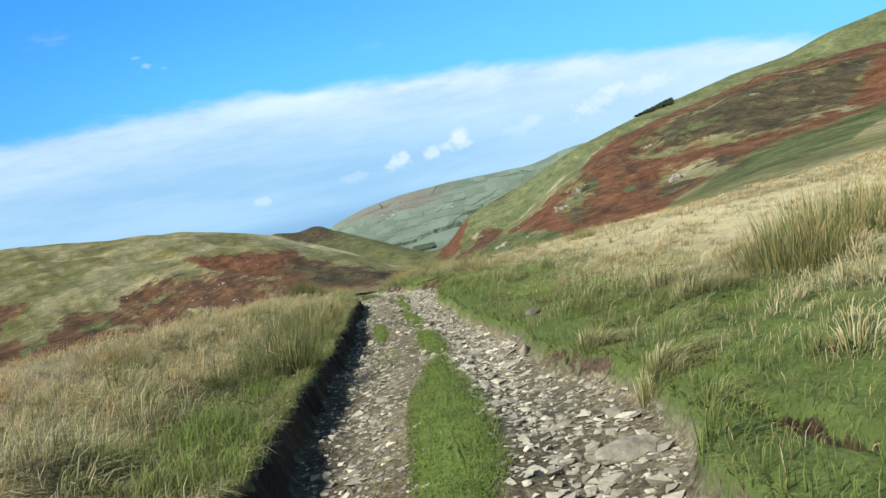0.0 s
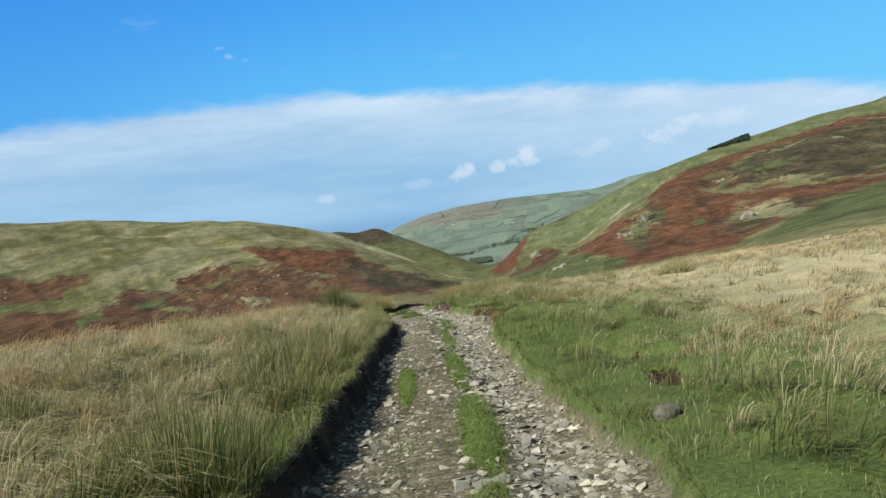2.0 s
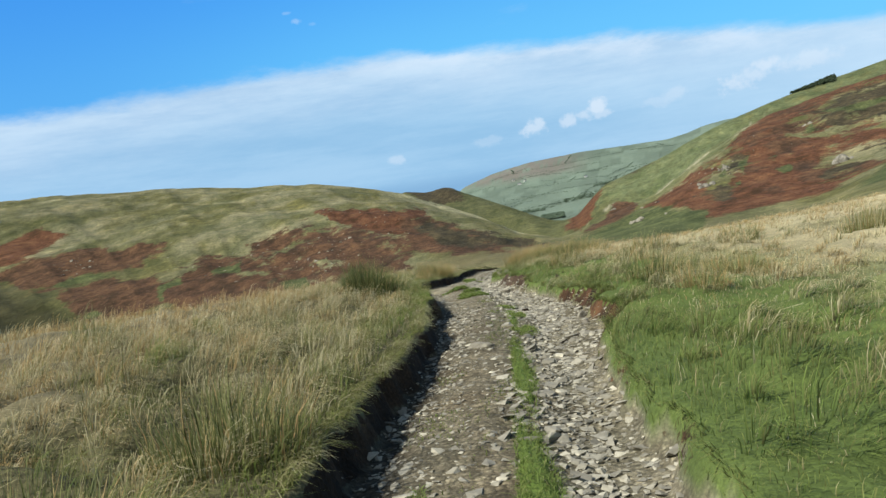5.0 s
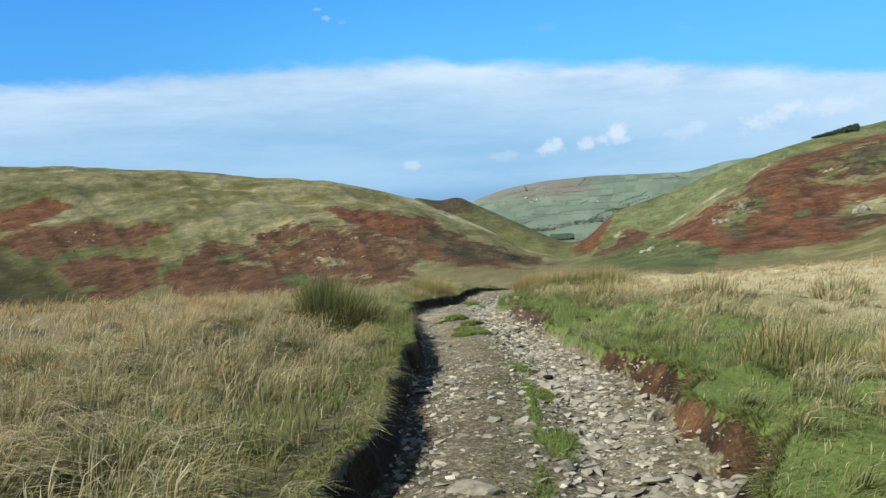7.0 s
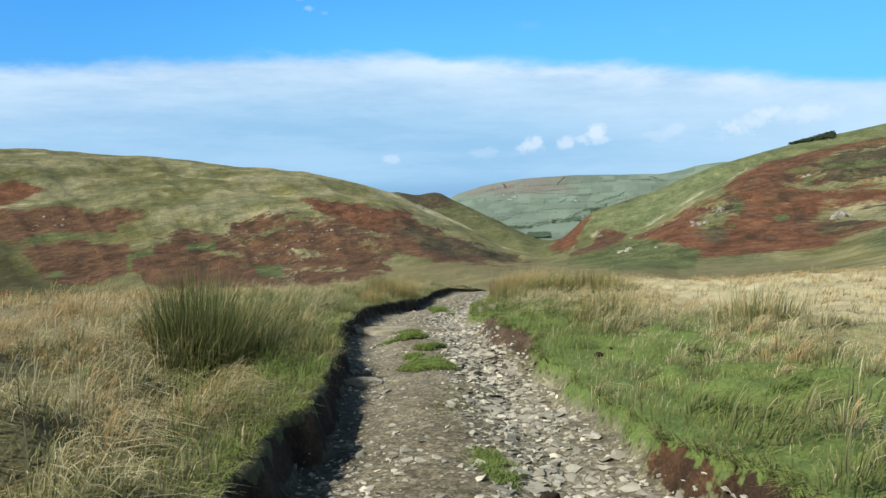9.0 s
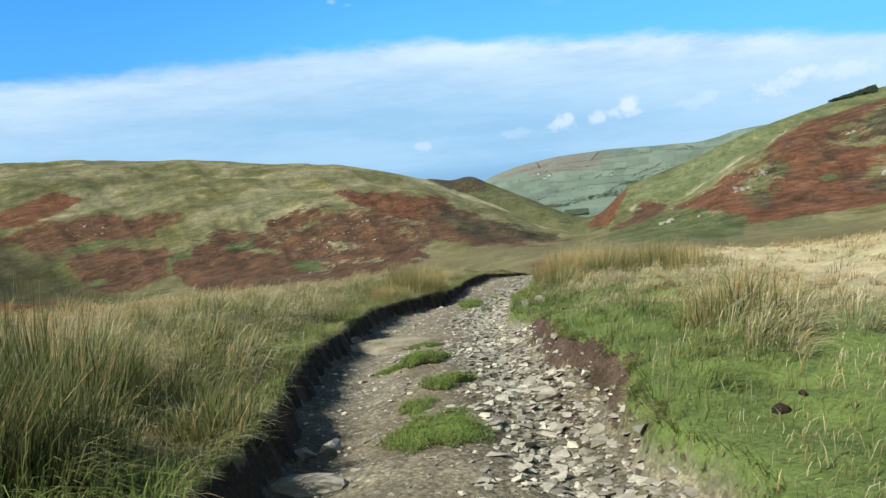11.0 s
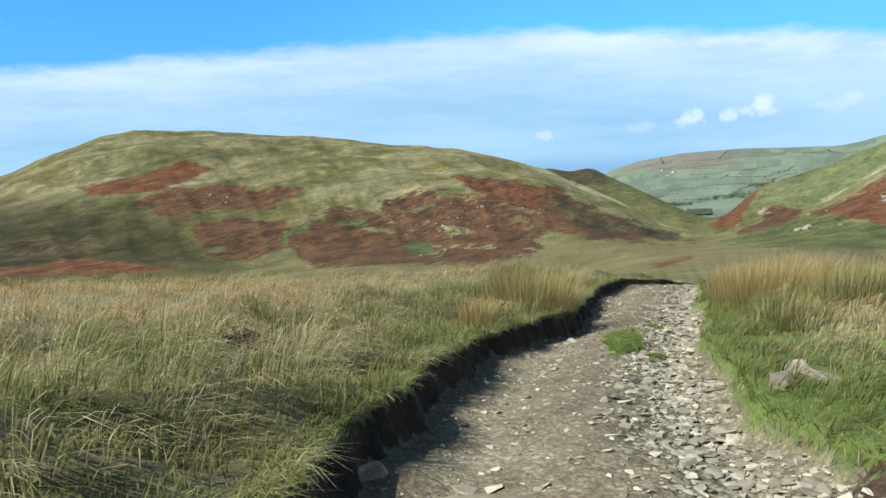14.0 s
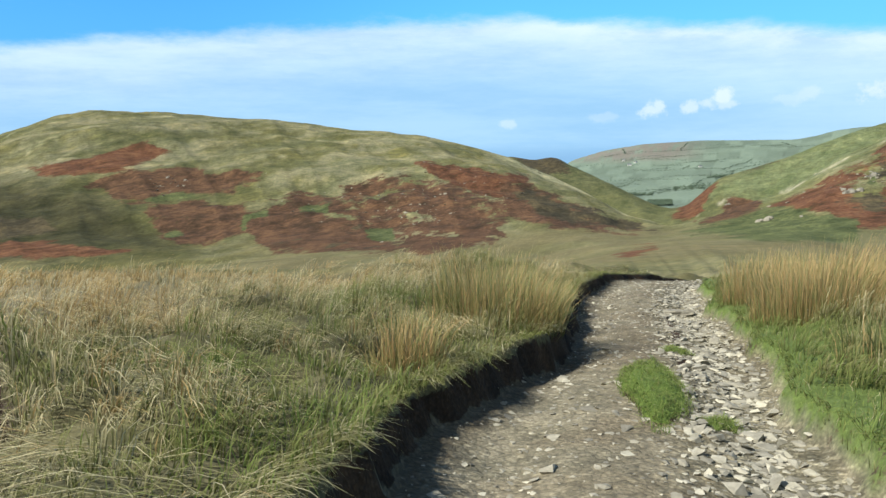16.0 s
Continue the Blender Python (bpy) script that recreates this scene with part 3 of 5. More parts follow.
RED_FACE = [[(4.03, -4.35), (5.53, -3.6), (7.25, -2.62), (9.67, -1.2), (12.31, 0.6), (13.16, 1.3), (14.14, 1.3), (16.99, 2.2), (22.2, 3.1), (33, 3.6), (33, -0.6), (22.4, -3.0), (18.4, -3.83), (16.51, -4.66), (13.74, -5.17), (10.85, -5.5), (8.45, -5.63), (7.23, -4.83)]]
BROWN = [[(-40, -2.18), (-37, -1.45), (-34.3, -1.15), (-33.1, -1.26), (-32.2, -1.86), (-30.6, -1.51), (-28.1, -1.68), (-28.3, -2.18), (-30.2, -2.91), (-30.6, -3.52), (-33.1, -2.99), (-35.5, -3.49), (-37, -3.51), (-38.2, -3.24), (-38.4, -2.72), (-39.6, -2.55)],
         [(-36.2, -3.65), (-33.1, -3.2), (-31, -3.5), (-28.9, -3.92), (-26.4, -3.07), (-22.1, -4.1), (-21.1, -3.28), (-17.6, -2.96), (-15.5, -4.11), (-13.5, -5.02), (-12.3, -6.31), (-15, -7.2), (-19.4, -7.3), (-28, -7.02), (-29.7, -5.89), (-31.4, -6.21), (-33.8, -6.37), (-35.4, -5.55), (-36.4, -4.47)]]
# first: the darker flank of the spur
DARK = [[(-12.3, -3.55), (-11, -2.94), (-9.1, -3.84), (-7.5, -4.52), (-5.9, -4.86), (-2.7, -5.98), (-4.7, -5.91), (-7.5, -5.56), (-10, -5.1), (-11.2, -4.23)],
        [(-12.5, -0.75), (-11.2, -0.75), (-9.3, -0.7), (-8.5, -1.5), (-7.9, -2.02), (-9.8, -2.07), (-10.8, -1.74)],
        [(2.5, -2.03), (3.66, -1.4), (5.24, -1.05), (5.4, -1.16), (3.81, -1.96)]]
DARK_FACE = [[(13.73, -0.36), (14.84, 0.44), (16.99, 1.47), (20.2, 2.0), (24, 2.5), (30, 2.6), (28, -0.6), (21, -1.6), (18.37, -0.9), (17.02, -1.21), (15.8, -0.65), (14.43, -0.77)],
             [(9.22, -1.97), (10.56, -1.29), (11.44, -1.55), (11.29, -2.48), (10.26, -3.41), (10.85, -3.73), (9.66, -4.68), (7.85, -4.03), (9.07, -2.92)],
             [(15.95, -3.15), (16.89, -2.1), (18.38, -1.83), (21.5, -2.0), (20.5, -3.3), (18.39, -3.46), (17.3, -3.98), (15.69, -4.28)]]
FACE_LAWN = [[(14.64, -0.97), (15.25, -0.26), (15.53, -0.64), (15.26, -0.94)], [(12.96, -3.05), (13.88, -2.64), (13.95, -3.21), (13.17, -3.16)], [(10.71, -2.24), (11.32, -1.93), (10.85, -3.03)],
             [(15.93, 0.32), (18.35, 0.53), (21.0, 0.9), (18.36, 0.01), (16.47, 0.15)], [(10.11, -3.41), (10.85, -3.34), (10.71, -3.76)], [(12.45, -2.27), (13.02, -2.12), (13.1, -2.51)], [(9.3, -2.9), (9.9, -2.4), (9.9, -3.2)]]
THIN_HEATH = [[(-24, -2.6), (-19.5, -1.6), (-17, -1.9), (-12.3, -3.7), (-11, -5), (-13.5, -6.5), (-20, -6.4), (-24, -4.5)]]
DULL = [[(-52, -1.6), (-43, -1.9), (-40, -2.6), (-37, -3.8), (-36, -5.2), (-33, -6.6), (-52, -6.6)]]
SPUR_HEATH = [[(-13, -2.6), (-11, -2.6), (-7.5, -4.3), (-3, -5.85), (-4, -6.2), (-9, -6.0), (-12.5, -5.2)]]
LAWN = [[(-30.5, -5.11), (-29.9, -4.51), (-28.6, -4.15), (-28.4, -4.48), (-29.5, -4.84), (-29.9, -5.66)], [(-26.8, -4.02), (-24.5, -4.01), (-24.5, -4.54), (-26.4, -4.4)],
        [(-37.2, -2.98), (-33.5, -2.92), (-32.6, -3.32), (-35.5, -3.39), (-37, -3.24)], [(-35, -5.48), (-34.2, -5.21), (-33.8, -5.55), (-34.6, -5.71)], [(-21.9, -5.82), (-20.2, -5.78), (-19.7, -6.74), (-21.4, -6.47)]]
# first: cloud shade on the low left slope, put into the colour
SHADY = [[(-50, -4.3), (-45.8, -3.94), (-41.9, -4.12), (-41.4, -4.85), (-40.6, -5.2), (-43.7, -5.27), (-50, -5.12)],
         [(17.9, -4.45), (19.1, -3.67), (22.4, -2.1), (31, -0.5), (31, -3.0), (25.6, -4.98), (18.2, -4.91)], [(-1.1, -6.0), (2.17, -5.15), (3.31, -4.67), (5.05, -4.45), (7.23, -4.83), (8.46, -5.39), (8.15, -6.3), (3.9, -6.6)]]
SCREE = [(6.9, -2.40, 1.75, 0.075, 0.62), (11.1, -0.05, 1.25, 0.06, 0.53), (1.75, -4.0, 0.42, 0.10, 0.42), (0.2, -4.95, 0.2, 0.05, 0.4)]


def spots(table, az, el, soft_at=0.14, seed=70):
    m = np.zeros_like(az)
    wob = (fbm(az * 0.9, el * 2.2, seed, 5, 0.6) - 0.5) * 1.5
    for a, e, ra, re, slant in table:
        q = ((az - a) / ra) ** 2 + ((el - e - slant * (az - a)) / re) ** 2
        m = np.maximum(m, 1 - smooth(np.sqrt(q) + wob, 1 - soft_at * 0.5, 1 + soft_at * 0.5))
    return m


def within(outlines, az, el, soft_at=0.4):
    """0.5 on the outline, towards 1 inside and 0 outside over soft_at degrees."""
    out = np.zeros_like(az)
    for p in outlines:
        p = np.array(p)
        lo, hi = p.min(0) - 1, p.max(0) + 1
        on = np.where((az > lo[0]) & (az < hi[0]) & (el > lo[1]) & (el < hi[1]))[0]
        q = np.stack([az[on], el[on]], -1)
        inside, far = np.zeros(len(on), bool), np.full(len(on), 9.0)
        for a, b in zip(p, np.roll(p, -1, 0)):
            ab = b - a
            k = np.clip(((q - a) @ ab) / (ab @ ab), 0, 1)
            far = np.minimum(far, np.hypot(*(q - a - k[:, None] * ab).T))
            if a[1] != b[1]:
                cross = ((a[1] > q[:, 1]) != (b[1] > q[:, 1])) & (q[:, 0] < ab[0] * (q[:, 1] - a[1]) / ab[1] + a[0])
                inside ^= cross
        out[on] = np.maximum(out[on], np.clip(0.5 + np.where(inside, far, -far) / (2 * soft_at), 0, 1))
    return out


def lay(c, m, colour):
    return c * (1 - m[:, None]) + np.asarray(colour) * m[:, None]


def moor_base(x, y):
    """Colour of the litter under the moor grass; left side darkened as shaded gaps."""
    n = fbm(x / 8, y / 8, 85, 4, 0.6)
    u = x - centre(y)
    return lay(np.tile(C_OLIVE * 0.8, (len(x), 1)), 0.35 + 0.65 * smooth(n, 0.3, 0.55), C_STRAW * np.where(u < 0, 0.36 + 0.16 * smooth(-u, 5, 16), 0.75 + 0.25 * smooth(u, 4, 9) - 0.1 * smooth(u, 10, 20))[:, None])


def land_tint(x, y, z):
    az, d = polar(x, y)
    el = np.degrees(np.arctan2(z - HUB[2], d))
    n = fbm(x / 26, y / 26, 81, 5, 0.6)
    n2 = fbm(x / 8, y / 8, 85, 4, 0.6)
    hill_d, back_d = (np.interp(az, AZ, k[0]) for k in (_hill, _back))
    front = 1 - smooth(d, hill_d * 1.0, hill_d * 1.06)
    streak = 0.5 * fbm(x / 40 + y / 200, y / 150 - x / 120, 91, 5, 0.62) + 0.5 * fbm(x / 11, y / 40, 95, 4, 0.65)
    c = np.tile(C_OLIVE, (len(x), 1))
    c = lay(c, smooth(streak, 0.34, 0.62) * (0.50 + 0.4 * smooth(el, -4.2, -1.6)), C_PALE)
    c = lay(c, smooth(fbm(x / 26, y / 80, 83, 5, 0.65), 0.46, 0.66) * 0.6, C_GREEN)
    # tint darker towards the left end, then duller inside DULL
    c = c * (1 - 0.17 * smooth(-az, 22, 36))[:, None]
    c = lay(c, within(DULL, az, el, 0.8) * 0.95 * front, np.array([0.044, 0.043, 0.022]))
    # pale grass along the brow of the broad hill and down its spur
    c = lay(c, smooth(d / hill_d, 0.90, 0.97) * front * smooth(az, -44, -38) * (1 - smooth(az, -4, -2)) * (0.35 + 0.5 * smooth(n2, 0.4, 0.55)), C_PALE * 1.15)
    ledge = np.abs(((d - 0.8 * hill_d) / 90 + 2.2 * fbm(x / 160, y / 160, 113, 3)) % 1.0 - 0.5)
    c = lay(c, (1 - smooth(ledge, 0.01, 0.05)) * smooth(el, -2.2, -0.8) * front * (1 - smooth(az, -10, -6)) * 0.7 * smooth(n, 0.42, 0.52), C_PALE * 1.2)
    c = lay(c, smooth(d / hill_d, 0.84, 0.92) * (1 - smooth(d, hill_d, hill_d * 1.02)) * smooth(az, -15, -12) * (1 - smooth(az, -4, -2.5)), C_PALE * 1.4)
    flat = (1 - smooth(el, -6.3, -5.3)) * smooth(d, 70, 110) * smooth(az, -34, -26)
    c = lay(c, flat * (0.45 + 0.4 * smooth(n, 0.4, 0.6)), [0.128, 0.112, 0.060])
    # green hill behind on the right and the rounded spurs beside the gap
    right_back = smooth(d, hill_d * 1.0, hill_d * 1.12) * smooth(az, 1, 9)
    c = lay(c, smooth(d, hill_d, hill_d * 1.06) * smooth(az, -13, -10) * 0.85, C_GREEN * 0.95)
    c = lay(c, right_back, C_PASTURE * 0.85)
    c = lay(c, right_back * smooth(n2, 0.5, 0.7) * 0.6, C_OLIVE)
    c = lay(c, within(GAP_PASTURE, az, el, 0.3) * smooth(d, 300, 330) * (1 - 0.4 * smooth(n2, 0.5, 0.6)), C_PASTURE)
    c = lay(c, spots(SCREE, az, el, 0.5) * smooth(n2, 0.35, 0.5) * 0.75, C_ROCKY)
    # the low farmland and the coast, distance haze mixed into their colours
    low = smooth(d, back_d + 150, back_d + 500)
    wx, wy = x + 90 * vnoise(x / 300, y / 300, 3), y + 110 * vnoise(x / 260, y / 260, 5)
    patch = vnoise(np.floor(wx / 60) * 7.7, np.floor(wy / 150) * 5.3, 121)
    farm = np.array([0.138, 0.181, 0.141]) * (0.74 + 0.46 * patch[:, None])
    seam = np.minimum(np.abs(wx / 60 % 1 - 0.5), np.abs(wy / 150 % 1 - 0.5))
    farm = farm * (1 - 0.5 * smooth(seam, 0.44, 0.49))[:, None]
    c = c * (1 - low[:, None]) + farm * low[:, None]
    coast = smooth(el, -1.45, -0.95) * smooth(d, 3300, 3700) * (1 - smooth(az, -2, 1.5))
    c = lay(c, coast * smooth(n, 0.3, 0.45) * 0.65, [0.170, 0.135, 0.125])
    # near moor
    close = 1 - smooth(d, 50, 85)
    moor = moor_base(x, y)
    c = c * (1 - close[:, None]) + moor * close[:, None]
    # plant cover: red bracken, brown heath, green turf, and the darker ground
    hill = smooth(d, 95, 130)
    face = front * smooth(d, 120, 140)
    lawns = 0.55 * smooth(fbm(x / 34, y / 110, 117, 4, 0.6), 0.55, 0.66)
    red = np.maximum(within(RED, az, el) * front, within(RED_GAP, az, el) * smooth(d, 300, 330))
    red = np.maximum(red, within(RED_FACE, az, el) * face * (1 - 0.5 * lawns))
    brown = within(BROWN, az, el, 0.6) * front * (1 - 0.55 * lawns)
    # pale grass runs down between the heath on the spur
    runs = smooth(fbm(az * 0.30, (el + 0.31 * az) * 2.3, 127, 4, 0.6), 0.50, 0.60) * within(THIN_HEATH, az, el, 1.2) * front
    c = lay(c, runs * 0.6, C_PALE)
    brown, red = brown * (1 - 0.75 * runs), red * (1 - 0.35 * runs)
    dark_face = within(DARK_FACE, az, el, 0.9) * face * 0.78
    red = red * (1 - 0.8 * dark_face)
    mottle = 0.60 * smooth(fbm(x / 24, y / 80, 123, 4, 0.6), 0.44, 0.62) * within(RED_FACE, az, el) * face
    brown = np.maximum(brown, np.maximum(mottle, np.maximum(within(THIN_HEATH, az, el, 0.8) * 0.60, within(SPUR_HEATH, az, el, 0.5) * 0.80) * front))
    brown = np.maximum(brown, within(GAP_HEATH, az, el, 0.3) * smooth(d, 250, 300) * 0.9)
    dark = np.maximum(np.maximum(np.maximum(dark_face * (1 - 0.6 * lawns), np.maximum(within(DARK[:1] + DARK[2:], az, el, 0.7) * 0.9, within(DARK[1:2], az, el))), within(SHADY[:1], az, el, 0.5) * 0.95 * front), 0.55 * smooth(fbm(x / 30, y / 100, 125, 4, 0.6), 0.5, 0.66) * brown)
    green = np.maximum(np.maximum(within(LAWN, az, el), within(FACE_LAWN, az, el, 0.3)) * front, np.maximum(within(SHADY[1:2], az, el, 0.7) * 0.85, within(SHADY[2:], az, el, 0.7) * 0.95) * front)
    far_off = 1 - smooth(d, back_d + 100, back_d + 250)
    return np.c_[c, 1 - 0.8 * low - 0.5 * flat * (1 - low)], np.stack([red, brown, green, dark], -1) * (hill * far_off)[:, None]


def build_land():
    az = np.concatenate([np.arange(-180, -52, 3.0), np.arange(-52, 34, 0.135), np.arange(34, 180, 3.0)])
    d = [2.0]
    while d[-1] < 4900:
        d.append(d[-1] * (1.06 if d[-1] < 60 else 1.019 if d[-1] < 1900 else 1.03))
    d = np.array(d)
    A, D = np.meshgrid(np.radians(az), d)
    x, y = (HUB[0] + D * np.sin(A)).ravel(), (HUB[1] + D * np.cos(A)).ravel()
    z = land_z(x, y)
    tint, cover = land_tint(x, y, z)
    u = x - centre(y)
    under = smooth(14.5 - np.abs(u), 0.0, 1.2) * smooth(y, -5.0, -4.0) * (1 - smooth(y, 71, 72))
    z = z - 0.7 * under
    co = np.stack([x, y, z], -1)
    hub = np.array([[HUB[0], HUB[1], float(field(np.array([HUB[0]]), np.array([HUB[1]]))[0]) - 0.9]])
    n = len(co)
    cap = np.stack([np.arange(len(az)), np.full(len(az), n), (np.arange(len(az)) + 1) % len(az)], -1)
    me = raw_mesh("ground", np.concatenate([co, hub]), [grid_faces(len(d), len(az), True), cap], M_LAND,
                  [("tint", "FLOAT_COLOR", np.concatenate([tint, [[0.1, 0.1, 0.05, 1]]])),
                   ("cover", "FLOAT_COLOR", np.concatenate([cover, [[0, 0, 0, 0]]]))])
    tagged(new("ground", me), "rolling moorland with pale grass, rust bracken slopes and far pastures", "ground", kind="structure")


build_land()


# ---- ground: the track and its verges ----
def build_track():
    fine = np.concatenate([np.arange(-1.75, 2.1, 0.055)])
    out = [2.1]
    while out[-1] < 15.2:
        out.append(out[-1] + min(0.6, 0.08 + 0.06 * (out[-1] - 2.1)))
    u = np.concatenate([-(np.array(out)[::-1] - 0.35), fine, np.array(out)])
    y = np.arange(-5.5, 73, 0.112)
    U, Y = np.meshgrid(u, y)
    Uf, Yf = U.ravel(), Y.ravel()
    X = centre(Yf) + Uf
    Z = near_z(X, Yf)
    k = in_track(X, Yf)
    edge = sheet_edge(X, Yf)
    Z = Z * (1 - edge) + land_z(X, Yf) * edge - 0.03 * edge
    n, n2 = fbm(X * 1.1, Yf * 1.1, 131, 4), fbm(X * 6, Yf * 6, 135, 3)
    c = np.array([0.092, 0.130, 0.038]) * np.interp(Yf, [10, 24], [0.82, 1.05])[:, None]
    # dark litter on the left, with shade between tussocks mixed in
    c[Uf < 0] = [0.062, 0.066, 0.027]
    straw = smooth(np.abs(Uf), 3.0, 6) * 1.0 + np.where(Uf < 0, 0.5, 0.0)
    wide = np.clip(straw * (0.5 + n), 0, 1)
    wide = wide + (1 - wide) * smooth(np.abs(Uf), 8, 13)
    c = c * (1 - wide[:, None]) + moor_base(X, Yf) * wide[:, None]
    gravel = np.array([0.222, 0.204, 0.162]) * (0.7 + 0.6 * n2)[:, None]
    pale = (np.exp(-((Uf - 0.82) / 0.34) ** 4) * 0.75)[:, None]
    gravel = gravel * (1 - pale) + np.array([0.228, 0.213, 0.173]) * (0.6 + 0.8 * n2)[:, None] * pale
    # gravel in the ruts darker over the first stretch
    worn = np.exp(-((Uf + 0.72) / 0.34) ** 4) * (1 - smooth(Yf, 18, 26)) * 0.5 + np.exp(-((Uf - 0.85) / 0.4) ** 4) * (1 - smooth(Yf, 7, 11)) * 0.65
    gravel = gravel * (1 - worn)[:, None] + np.array([0.085, 0.080, 0.070]) * worn[:, None]
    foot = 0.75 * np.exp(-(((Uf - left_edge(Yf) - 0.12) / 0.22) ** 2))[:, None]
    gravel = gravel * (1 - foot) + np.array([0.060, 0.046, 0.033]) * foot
    mud = np.array([0.125, 0.098, 0.068])
    gravel = gravel * (1 + 0.12 * smooth(Yf, 26, 32))[:, None]
    muddy = (0.32 * smooth(n, 0.48, 0.65) + 0.28 * np.exp(-(Uf / 0.4) ** 2))[:, None]
    gravel = gravel * (1 - muddy) + mud * muddy
    bare = smooth(k, 0.5, 0.9)
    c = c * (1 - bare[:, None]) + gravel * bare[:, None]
    bare = bare * (1 - 0.35 * smooth(Yf, 26, 34) * (1 - smooth(Uf, 0.1, 0.4)))
    soil = fbm(X * 3.0, Yf * 3.0, 137, 4)[:, None]
    late = np.maximum(smooth(Yf, 29, 32), 1 - smooth(Yf, 10, 14))[:, None]
    cut = smooth(cut_bank(Yf), 0.1, 0.5)
    loam = np.array([0.078, 0.056, 0.041]) * (0.5 + 1.0 * soil)
    scarp = np.array([0.030, 0.020, 0.013]) + np.array([0.066, 0.032, 0.015]) * np.clip(soil * 3 - 1.1, 0, 1)
    bed = np.where((Uf > 0)[:, None], loam * late + scarp * (1 - late), np.array([0.030, 0.020, 0.013]) + np.array([0.035, 0.022, 0.012]) * np.clip(soil * 3 - 1.2, 0, 1))
    earth = smooth(k, 0.02, 0.15) * (1 - smooth(k, 0.9, 0.998)) * np.where(Uf > 0, (0.30 + 0.48 * cut) * (0.15 + 1.6 * fbm(X * 1.8, Yf * 1.8, 139, 3)), 1.0)
    earth = np.maximum(earth, 0.62 * np.exp(-((Uf - right_edge(Yf) + 0.22) / 0.16) ** 2) * smooth(Yf, 29, 32) * cut)
    earth = np.maximum(earth, 0.8 * np.exp(-(((Uf - 0.42) / 0.08) ** 2)) * smooth(Yf, 44, 46) * (1 - smooth(Yf, 51, 53)))
    torn = scars(X, Yf)
    bed = lay(bed, np.clip(torn * 3, 0, 1), [0.034, 0.023, 0.015])
    earth = np.maximum(earth, np.clip(torn * 1.3, 0, 1))
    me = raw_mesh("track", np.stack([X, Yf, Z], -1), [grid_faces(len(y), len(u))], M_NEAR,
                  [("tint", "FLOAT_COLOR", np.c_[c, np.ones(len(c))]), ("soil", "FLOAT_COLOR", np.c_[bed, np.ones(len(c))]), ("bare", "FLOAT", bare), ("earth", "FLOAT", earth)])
    tagged(new("track", me), "stony rutted farm track sunk between peaty turf banks", "track", kind="structure")


build_track()


# ---- grass ----
WIND = np.array([0.85, 0.25])


def blades(name, base, height, width, lean, tone, mat, label, droop=0.5, arched=False):
    """One mesh of many blades. base (n,3); lean (n,2): how far the tip stands off."""
    n = len(base)
    turn = np.arctan2(lean[:, 1], lean[:, 0]) + np.pi / 2 + RNG.normal(0, 0.6, n)
    side = np.stack([np.cos(turn), np.sin(turn), np.zeros(n)], -1) * (width * 0.5)[:, None]
    lean3 = np.c_[lean, np.zeros(n)]
    drop = np.minimum(np.linalg.norm(lean, axis=1) * droop, height * (0.8 if arched else 0.62))
    steps = (0.0, 0.42, 0.74, 1.0) if arched else (0.0, 0.58, 1.0)
    rows = []
    for f in steps:
        p = base + lean3 * f**1.9
        p[:, 2] += height * f - drop * f**2.6
        k = 1 - 0.45 * f
        rows += [p] if f == 1.0 else [p - side * k, p + side * k]
    m = len(rows)
    co = np.stack(rows, 1).reshape(-1, 3)
    i = np.arange(n)[:, None] * m
    faces = [np.concatenate([i + np.array([[a, a + 1, a + 3, a + 2]]) for a in range(0, m - 3, 2)]), i + np.array([[m - 3, m - 2, m - 1]])]
    upv = np.tile([f for f in steps[:-1] for _ in (0, 1)] + [1.0], n)
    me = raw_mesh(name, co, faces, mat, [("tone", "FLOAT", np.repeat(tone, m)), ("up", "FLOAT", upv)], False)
    return tagged(new(name, me), label, "grass", kind="stuff")


GRAZED_Y = np.array([-5, 4, 12, 20, 28, 38, 44, 50, 70])
GRAZED_U = np.array([2.6, 2.6, 2.4, 2.2, 2.2, 2.0, 1.8, 1.9, 1.8])


def moor_tone(x, y):
    u = x - centre(y)
    n = fbm(x * 0.45, y * 0.45, 151, 4, 0.6)
    fine = fbm(x * 2.2, y * 2.2, 155, 2)
    g = np.interp(y, GRAZED_Y, GRAZED_U)
    straw_r = smooth(u + 2.4 * (n - 0.5), g - 0.8, g + 1.6)
    green_l = np.interp(y, [0, 9, 15, 60], [0.7, 0.5, 0.0, 0.0])
    straw_l = smooth(-u + left_edge(y) + 0.6 * (fine - 0.5), green_l, green_l + 0.7)
    base = np.where(u > 0, 0.18 + 0.61 * straw_r, 0.20 - 0.15 * (green_l > 0.1) + (0.45 + 0.15 * (green_l > 0.1) - 0.2 * smooth(y, 31, 36) * smooth(u, -6, -4)) * straw_l)
    base = base + (n - 0.5) * np.where(u > 0, 0.5, 0.6) + (fine - 0.5) * 0.45
    orange = np.where(u < 0, smooth(-u + 5 * (n - 0.5), 2.8, 8.0) * (0.24 + 0.38 * smooth(y, 26, 36)), smooth(u + 6 * (n - 0.5), 9, 16) * 0.04)
    late = np.where(u > 0, 0.25 * smooth(y, 46, 56) * smooth(u, 2.0, 3.0), 0.04 * smooth(y, 40, 50))
    base = base - 0.35 * np.exp(-(((x + 4.7) / 0.9) ** 2) - ((y - 30.0) / 1.8) ** 2)
    return np.clip(base + orange + late, 0.0, 1.0)


